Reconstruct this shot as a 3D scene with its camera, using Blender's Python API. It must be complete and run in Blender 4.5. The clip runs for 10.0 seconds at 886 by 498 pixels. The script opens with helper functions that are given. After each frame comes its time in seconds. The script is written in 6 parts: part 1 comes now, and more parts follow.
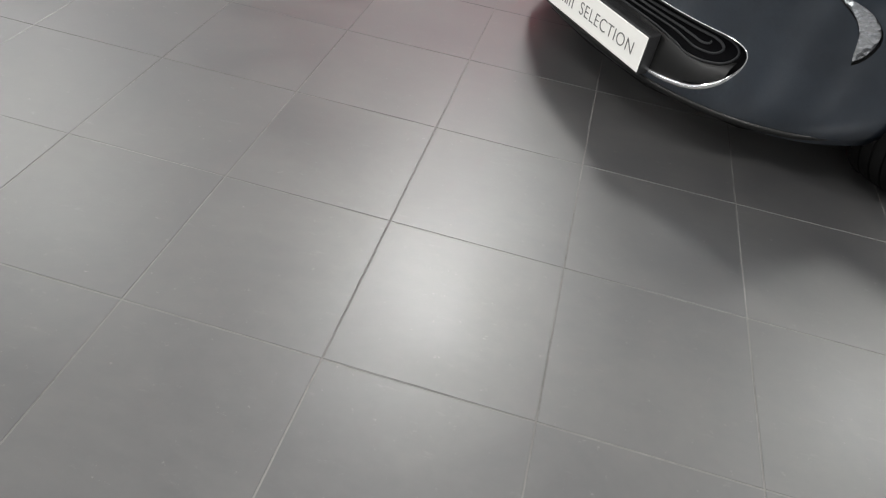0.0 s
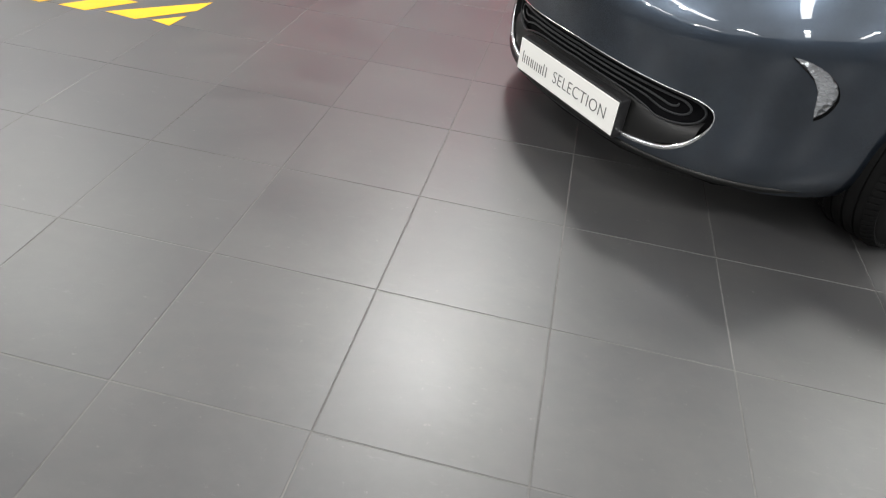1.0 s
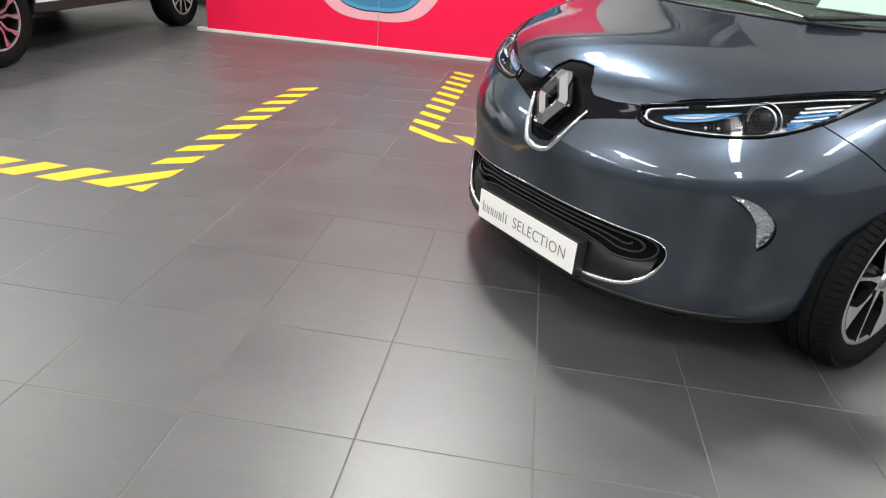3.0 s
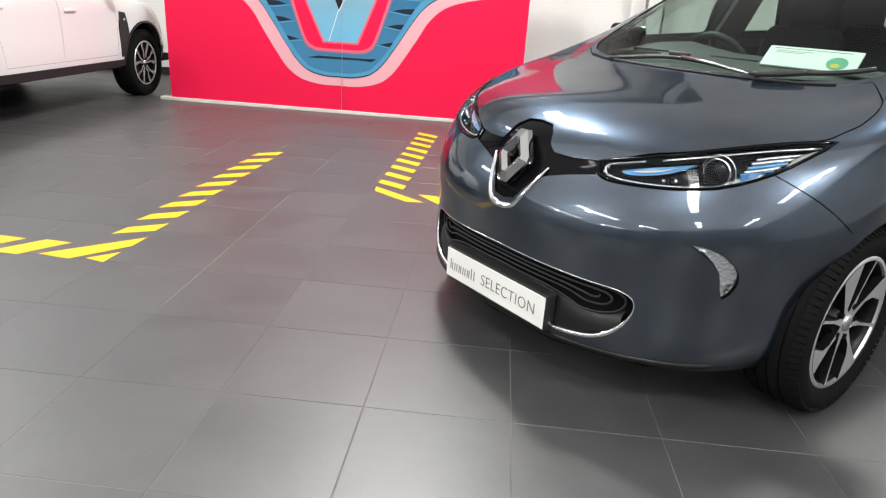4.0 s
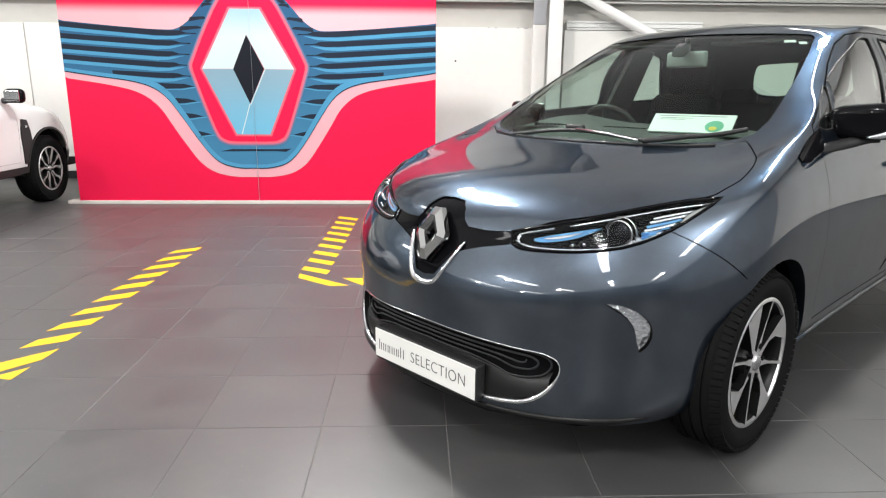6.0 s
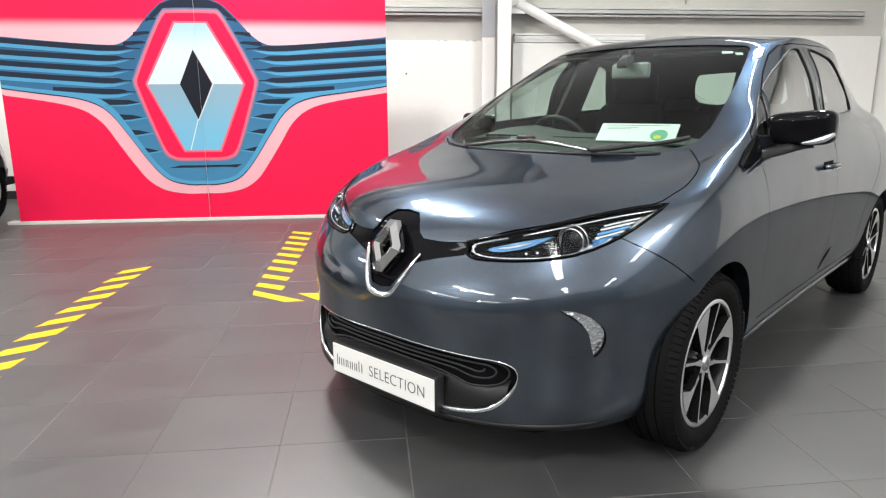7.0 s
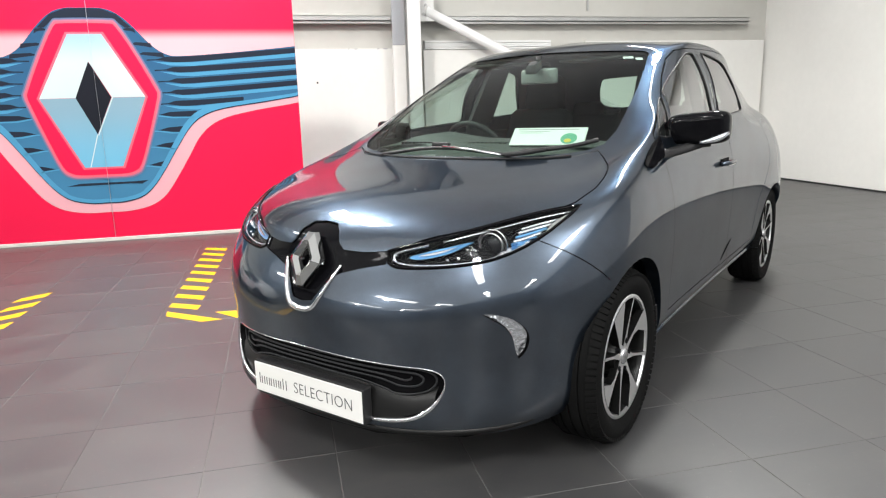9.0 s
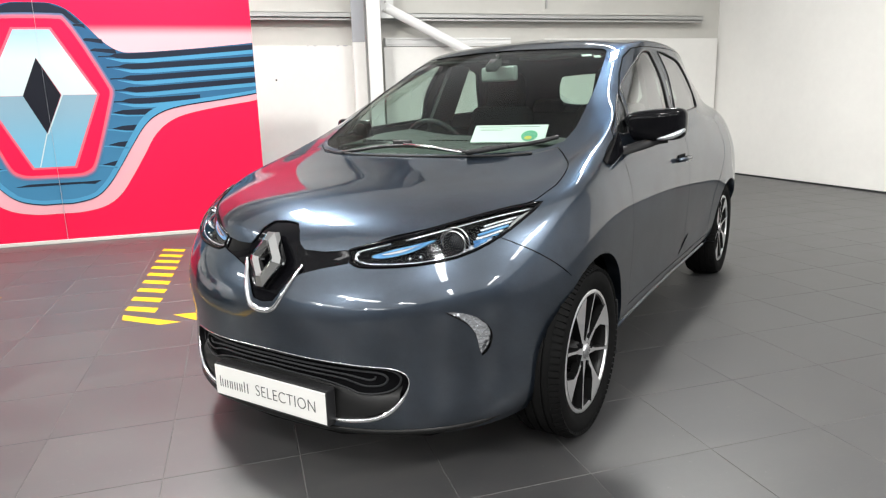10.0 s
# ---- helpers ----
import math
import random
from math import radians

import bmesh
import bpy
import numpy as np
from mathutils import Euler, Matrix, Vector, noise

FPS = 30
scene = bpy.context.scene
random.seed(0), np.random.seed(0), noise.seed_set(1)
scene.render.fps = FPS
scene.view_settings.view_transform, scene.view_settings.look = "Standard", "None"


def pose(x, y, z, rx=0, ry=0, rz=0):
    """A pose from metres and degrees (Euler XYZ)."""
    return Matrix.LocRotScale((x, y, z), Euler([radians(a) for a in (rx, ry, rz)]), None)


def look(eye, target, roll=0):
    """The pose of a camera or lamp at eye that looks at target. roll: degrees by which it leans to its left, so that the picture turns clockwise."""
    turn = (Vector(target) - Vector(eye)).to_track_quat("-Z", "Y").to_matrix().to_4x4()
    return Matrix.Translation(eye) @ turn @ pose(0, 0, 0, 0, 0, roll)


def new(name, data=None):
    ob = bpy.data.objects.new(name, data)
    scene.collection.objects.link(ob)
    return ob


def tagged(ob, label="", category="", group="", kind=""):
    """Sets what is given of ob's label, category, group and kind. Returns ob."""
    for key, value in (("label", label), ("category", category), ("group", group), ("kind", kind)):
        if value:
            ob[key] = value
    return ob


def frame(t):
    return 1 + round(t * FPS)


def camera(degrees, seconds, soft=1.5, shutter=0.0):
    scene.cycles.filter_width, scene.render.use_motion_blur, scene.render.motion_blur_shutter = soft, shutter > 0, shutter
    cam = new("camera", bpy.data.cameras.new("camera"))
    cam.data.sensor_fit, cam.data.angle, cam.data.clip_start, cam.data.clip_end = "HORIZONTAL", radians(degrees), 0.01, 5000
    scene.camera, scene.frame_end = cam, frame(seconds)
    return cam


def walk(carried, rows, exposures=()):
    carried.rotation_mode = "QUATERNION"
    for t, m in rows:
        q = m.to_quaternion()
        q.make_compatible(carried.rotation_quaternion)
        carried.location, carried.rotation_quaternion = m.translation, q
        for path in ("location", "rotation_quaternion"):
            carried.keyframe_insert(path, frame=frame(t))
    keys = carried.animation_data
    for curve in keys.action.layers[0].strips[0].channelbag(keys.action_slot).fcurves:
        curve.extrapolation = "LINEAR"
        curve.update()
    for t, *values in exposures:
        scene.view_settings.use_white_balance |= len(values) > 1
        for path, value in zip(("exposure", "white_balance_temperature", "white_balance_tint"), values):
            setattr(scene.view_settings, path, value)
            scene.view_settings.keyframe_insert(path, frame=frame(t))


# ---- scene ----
cam = camera(67.6, 10.0, soft=1.2)
PATH = [
    (0, (0.311, -0.751, 1.127), (0.114, 0.672, -0.265), 9.8),
    (0.5, (0.325, -0.758, 1.126), (0.123, 0.697, -0.231), 8.6),
    (1, (0.33, -0.761, 1.149), (0.108, 0.788, -0.097), 7.1),
    (1.5, (0.31, -0.786, 1.154), (0.104, 0.85, 0.022), 6.8),
    (2, (0.308, -0.797, 1.16), (0.096, 0.903, 0.128), 6.1),
    (2.5, (0.313, -0.813, 1.165), (0.098, 0.937, 0.22), 5.5),
    (4, (0.32, -0.802, 1.169), (0.198, 1.068, 0.471), 3.9),
    (4.5, (0.333, -0.832, 1.179), (0.243, 1.072, 0.574), 2.9),
    (5, (0.338, -0.837, 1.18), (0.3, 1.091, 0.648), 1.8),
    (5.5, (0.339, -0.837, 1.184), (0.358, 1.1, 0.689), 0.9),
    (7, (0.34, -0.851, 1.19), (0.556, 1.089, 0.755), -0.3),
    (7.5, (0.342, -0.851, 1.194), (0.614, 1.083, 0.764), -1.0),
    (8, (0.344, -0.847, 1.195), (0.662, 1.081, 0.772), -1.3),
    (8.5, (0.342, -0.848, 1.193), (0.719, 1.07, 0.772), -1.4),
    (9, (0.339, -0.848, 1.195), (0.792, 1.054, 0.776), -1.6),
    (9.5, (0.34, -0.849, 1.199), (0.852, 1.038, 0.777), -1.8),
    (10, (0.344, -0.842, 1.196), (0.903, 1.03, 0.766), -1.7),
]
walk(cam, [(t, look(eye, target, roll)) for t, eye, target, roll in PATH], exposures=((0.0, -0.16), (1.5, -0.10), (4.0, -0.01), (7.0, 0.07), (10.0, 0.11)))

# ---------------------------------------------------------------- light
world = bpy.data.worlds.new("hall_dusk")
scene.world = world
world.use_nodes = True
world.node_tree.nodes["Background"].inputs[0].default_value = (0.8, 0.9, 1.0, 1)
world.node_tree.nodes["Background"].inputs[1].default_value = 0.05
scene.view_settings.exposure = 0.0

CEILING = 4.6
# translucent roof panes: (x, y, width, length, watts)
ROOFLIGHTS = [(-9.9, 4.75, 0.5, 3.6, 70), (-5.25, 4.75, 0.5, 3.6, 70), (-0.45, 4.75, 0.5, 3.6, 120), (4.45, 4.75, 0.12, 3.6, 28)]
ROOFLIGHTS += [(x, y, 0.5, 3.6, 50) for y in (-2.9, -10.0) for x in (-9.9, -5.25, -0.45, 4.45)]
# high-bay lamps hung beside the panes: (x, y, watts)
HIGH_BAYS = [(x, 4.0, w) for x, w in ((-9.95, 110), (-5.2, 145), (-0.4, 255), (4.3, 170))]
HIGH_BAYS += [(x, -2.0, w) for x, w in ((-9.95, 130), (-5.2, 160), (-0.4, 90), (4.3, 180))]
HIGH_BAYS += [(x, -8.0, 120) for x in (-9.95, -5.2, -0.4, 4.3)]
# glowing fill panels added under the ceiling, dimmer near the back wall: x from, x to, y from, y to
FILL_PANELS = ((-12.6, 7.2, -14.6, 1.2, "sheeting"), (-12.6, 7.2, 1.25, 7.9, "ceiling_fill_dim"))


def glow(name, x, y, z, wide, long, watts, colour):
    """The light that one pane or lamp gives off downwards."""
    data = bpy.data.lights.new(name, "AREA")
    data.shape, data.size, data.size_y, data.energy, data.color = "RECTANGLE", wide, long, watts, colour
    ob = new(name, data)
    ob.matrix_world = pose(x, y, z)
    return ob


for x, y, wide, long, watts in ROOFLIGHTS:
    glow("rooflight_glow", x, y, CEILING - 0.035, wide - 0.04, long - 0.04, watts, (0.96, 0.98, 0.99))
for x, y, watts in HIGH_BAYS:
    glow("lamp_glow", x, y, CEILING - 0.215, 0.38, 0.38, watts, (1.0, 0.985, 0.95))


# ---------------------------------------------------------------- materials
def material(name, base, rough=0.5, metal=0.0, coat=0.0, coat_rough=0.03, spec=0.5, transmission=0.0, ior=1.45, emit=None, emit_strength=0.0):
    m = bpy.data.materials.new(name)
    m.use_nodes = True
    b = m.node_tree.nodes["Principled BSDF"]
    b.inputs["Base Color"].default_value = (*base, 1)
    b.inputs["Roughness"].default_value = rough
    b.inputs["Metallic"].default_value = metal
    b.inputs["Coat Weight"].default_value = coat
    b.inputs["Coat Roughness"].default_value = coat_rough
    b.inputs["Specular IOR Level"].default_value = spec
    b.inputs["Transmission Weight"].default_value = transmission
    b.inputs["IOR"].default_value = ior
    if emit:
        b.inputs["Emission Color"].default_value = (*emit, 1)
        b.inputs["Emission Strength"].default_value = emit_strength
    return m


def node(m, kind, **values):
    n = m.node_tree.nodes.new(kind)
    for key, value in values.items():
        n.inputs[key].default_value = value
    return n


def link(m, a, out, b, inp):
    m.node_tree.links.new(a.outputs[out], b.inputs[inp])


def bsdf(m):
    return m.node_tree.nodes["Principled BSDF"]


def noisy(m, base, spread, scale=6.0, fine=60.0, rough=0.5, rough_spread=0.1, bump=0.0, bump_scale=200.0):
    """Colour and gloss that vary at two scales, with a fine relief."""
    co = m.node_tree.nodes.new("ShaderNodeTexCoord")
    big = node(m, "ShaderNodeTexNoise", Scale=scale, Detail=5.0, Roughness=0.6)
    small = node(m, "ShaderNodeTexNoise", Scale=fine, Detail=4.0, Roughness=0.6)
    link(m, co, "Object", big, "Vector")
    link(m, co, "Object", small, "Vector")
    mix = m.node_tree.nodes.new("ShaderNodeMath")
    mix.operation = "MULTIPLY_ADD"
    mix.inputs[1].default_value = 0.35
    link(m, small, "Fac", mix, 0)
    link(m, big, "Fac", mix, 2)
    ramp = node(m, "ShaderNodeMapRange")
    ramp.inputs["From Min"].default_value, ramp.inputs["From Max"].default_value = 0.4, 0.95
    link(m, mix, 0, ramp, "Value")
    col = m.node_tree.nodes.new("ShaderNodeMix")
    col.data_type = "RGBA"
    col.inputs["A"].default_value = (*[max(0, c * (1 - spread)) for c in base], 1)
    col.inputs["B"].default_value = (*[min(1, c * (1 + spread)) for c in base], 1)
    link(m, ramp, "Result", col, "Factor")
    link(m, col, "Result", bsdf(m), "Base Color")
    rr = node(m, "ShaderNodeMapRange")
    rr.inputs["To Min"].default_value, rr.inputs["To Max"].default_value = rough - rough_spread, rough + rough_spread
    link(m, ramp, "Result", rr, "Value")
    link(m, rr, "Result", bsdf(m), "Roughness")
    if bump:
        tex = node(m, "ShaderNodeTexNoise", Scale=bump_scale, Detail=3.0)
        link(m, co, "Object", tex, "Vector")
        bp = node(m, "ShaderNodeBump", Strength=bump, Distance=0.002)
        link(m, tex, "Fac", bp, "Height")
        link(m, bp, "Normal", bsdf(m), "Normal")
    return m


def tile_material():
    """Dark grey rectified porcelain with cloudy smears and a satin gloss, each tile a little different."""
    m = material("porcelain_tile", (0.1, 0.1, 0.1), 0.35, spec=0.95)
    co = m.node_tree.nodes.new("ShaderNodeNewGeometry")
    info = m.node_tree.nodes.new("ShaderNodeObjectInfo")
    stretch = m.node_tree.nodes.new("ShaderNodeMapping")
    stretch.inputs["Scale"].default_value = (1.9, 2.5, 1.0)
    link(m, co, "Position", stretch, "Vector")
    add = m.node_tree.nodes.new("ShaderNodeVectorMath")
    add.operation = "ADD"
    shift = m.node_tree.nodes.new("ShaderNodeCombineXYZ")
    times_ = m.node_tree.nodes.new("ShaderNodeMath")
    times_.operation, times_.inputs[1].default_value = "MULTIPLY", 40.0
    link(m, info, "Random", times_, 0)
    link(m, times_, 0, shift, "X")
    link(m, stretch, "Vector", add, 0)
    link(m, shift, "Vector", add, 1)
    cloud = node(m, "ShaderNodeTexNoise", Scale=1.3, Detail=7.0, Roughness=0.62, Distortion=0.6)
    link(m, add, "Vector", cloud, "Vector")
    smear = node(m, "ShaderNodeTexNoise", Scale=9.0, Detail=6.0, Roughness=0.7)
    link(m, stretch, "Vector", smear, "Vector")
    grain = node(m, "ShaderNodeTexNoise", Scale=220.0, Detail=2.0)
    link(m, co, "Position", grain, "Vector")
    mixv = m.node_tree.nodes.new("ShaderNodeMath")
    mixv.operation, mixv.inputs[1].default_value = "MULTIPLY_ADD", 0.35
    link(m, smear, "Fac", mixv, 0)
    link(m, cloud, "Fac", mixv, 2)
    mr = node(m, "ShaderNodeMapRange")
    mr.inputs["From Min"].default_value, mr.inputs["From Max"].default_value = 0.42, 0.92
    link(m, mixv, 0, mr, "Value")
    tone = m.node_tree.nodes.new("ShaderNodeMath")
    tone.operation, tone.inputs[1].default_value, tone.inputs[2].default_value = "MULTIPLY_ADD", 0.05, -0.025
    link(m, info, "Random", tone, 0)
    tot = m.node_tree.nodes.new("ShaderNodeMath")
    tot.operation = "ADD"
    link(m, mr, "Result", tot, 0)
    link(m, tone, 0, tot, 1)
    col = m.node_tree.nodes.new("ShaderNodeMix")
    col.data_type = "RGBA"
    col.inputs["A"].default_value, col.inputs["B"].default_value = (0.033, 0.033, 0.035, 1), (0.057, 0.056, 0.055, 1)
    link(m, tot, 0, col, "Factor")
    # pale scuffs and dust specks
    specks = node(m, "ShaderNodeTexNoise", Scale=38.0, Detail=6.0, Roughness=0.8)
    link(m, co, "Position", specks, "Vector")
    sp = node(m, "ShaderNodeMapRange")
    sp.inputs["From Min"].default_value, sp.inputs["From Max"].default_value = 0.63, 0.72
    sp.inputs["To Max"].default_value = 0.3
    link(m, specks, "Fac", sp, "Value")
    dust = m.node_tree.nodes.new("ShaderNodeMix")
    dust.data_type = "RGBA"
    dust.inputs["B"].default_value = (0.3, 0.29, 0.27, 1)
    link(m, col, "Result", dust, "A")
    link(m, sp, "Result", dust, "Factor")
    scrape = m.node_tree.nodes.new("ShaderNodeMapping")
    scrape.inputs["Rotation"].default_value = (0, 0, 0.35)
    scrape.inputs["Scale"].default_value = (9.0, 34.0, 1.0)
    link(m, co, "Position", scrape, "Vector")
    scuff = node(m, "ShaderNodeTexNoise", Scale=1.0, Detail=9.0, Roughness=0.78)
    link(m, scrape, "Vector", scuff, "Vector")
    sc = node(m, "ShaderNodeMapRange")
    sc.inputs["From Min"].default_value, sc.inputs["From Max"].default_value = 0.60, 0.76
    sc.inputs["To Max"].default_value = 0.16
    link(m, scuff, "Fac", sc, "Value")
    chalk = m.node_tree.nodes.new("ShaderNodeMix")
    chalk.data_type = "RGBA"
    chalk.inputs["B"].default_value = (0.26, 0.26, 0.25, 1)
    link(m, dust, "Result", chalk, "A")
    link(m, sc, "Result", chalk, "Factor")
    link(m, chalk, "Result", bsdf(m), "Base Color")
    rg = node(m, "ShaderNodeMapRange")
    rg.inputs["From Min"].default_value, rg.inputs["From Max"].default_value = 0.45, 0.90
    rg.inputs["To Min"].default_value, rg.inputs["To Max"].default_value = 0.385, 0.455
    link(m, mixv, 0, rg, "Value")
    wear = m.node_tree.nodes.new("ShaderNodeMath")
    wear.operation, wear.inputs[1].default_value = "MULTIPLY_ADD", 0.02
    link(m, info, "Random", wear, 0)
    link(m, rg, "Result", wear, 2)
    link(m, wear, 0, bsdf(m), "Roughness")
    bp = node(m, "ShaderNodeBump", Strength=0.12, Distance=0.0006)
    link(m, grain, "Fac", bp, "Height")
    link(m, bp, "Normal", bsdf(m), "Normal")
    return m


def paint_material(name, base, flake, metal=0.75):
    """Metallic car paint: flaked base under a clear coat."""
    m = material(name, base, 0.32, metal, coat=1.0, coat_rough=0.018)
    bsdf(m).inputs["Coat IOR"].default_value = 1.7
    bsdf(m).inputs["Specular Tint"].default_value = (0.30, 0.32, 0.34, 1)
    co = m.node_tree.nodes.new("ShaderNodeTexCoord")
    fl = node(m, "ShaderNodeTexVoronoi", Scale=2600.0)
    link(m, co, "Object", fl, "Vector")
    mr = node(m, "ShaderNodeMapRange")
    mr.inputs["To Min"].default_value, mr.inputs["To Max"].default_value = 0.0, 1.0
    link(m, fl, "Color", mr, "Value")
    dirt = node(m, "ShaderNodeTexNoise", Scale=3.0, Detail=4.0)
    link(m, co, "Object", dirt, "Vector")
    mul = m.node_tree.nodes.new("ShaderNodeMath")
    mul.operation = "MULTIPLY"
    link(m, mr, "Result", mul, 0)
    link(m, dirt, "Fac", mul, 1)
    col = m.node_tree.nodes.new("ShaderNodeMix")
    col.data_type = "RGBA"
    col.inputs["A"].default_value, col.inputs["B"].default_value = (*base, 1), (*flake, 1)
    link(m, mul, 0, col, "Factor")
    link(m, col, "Result", bsdf(m), "Base Color")
    return m


def glass_material(name, tint, rough=0.0, sheen=0.05, growth=3.6):
    """Thin pane: clear, tinted, with a mirror-like sheen that grows at grazing angles."""
    m = bpy.data.materials.new(name)
    m.use_nodes = True
    t = m.node_tree
    t.nodes.clear()
    out = t.nodes.new("ShaderNodeOutputMaterial")
    clear = t.nodes.new("ShaderNodeBsdfTransparent")
    clear.inputs[0].default_value = (*tint, 1)
    gloss = t.nodes.new("ShaderNodeBsdfGlossy")
    gloss.inputs["Roughness"].default_value = rough
    edge = t.nodes.new("ShaderNodeLayerWeight")
    edge.inputs["Blend"].default_value = 0.5
    power = t.nodes.new("ShaderNodeMath")
    power.operation, power.inputs[1].default_value = "POWER", growth
    t.links.new(edge.outputs["Facing"], power.inputs[0])
    fres = t.nodes.new("ShaderNodeMath")
    fres.operation, fres.inputs[1].default_value, fres.inputs[2].default_value = "MULTIPLY_ADD", 0.9, sheen
    t.links.new(power.outputs[0], fres.inputs[0])
    mix = t.nodes.new("ShaderNodeMixShader")
    t.links.new(fres.outputs[0], mix.inputs[0])
    t.links.new(clear.outputs[0], mix.inputs[1])
    t.links.new(gloss.outputs[0], mix.inputs[2])
    t.links.new(mix.outputs[0], out.inputs[0])
    return m


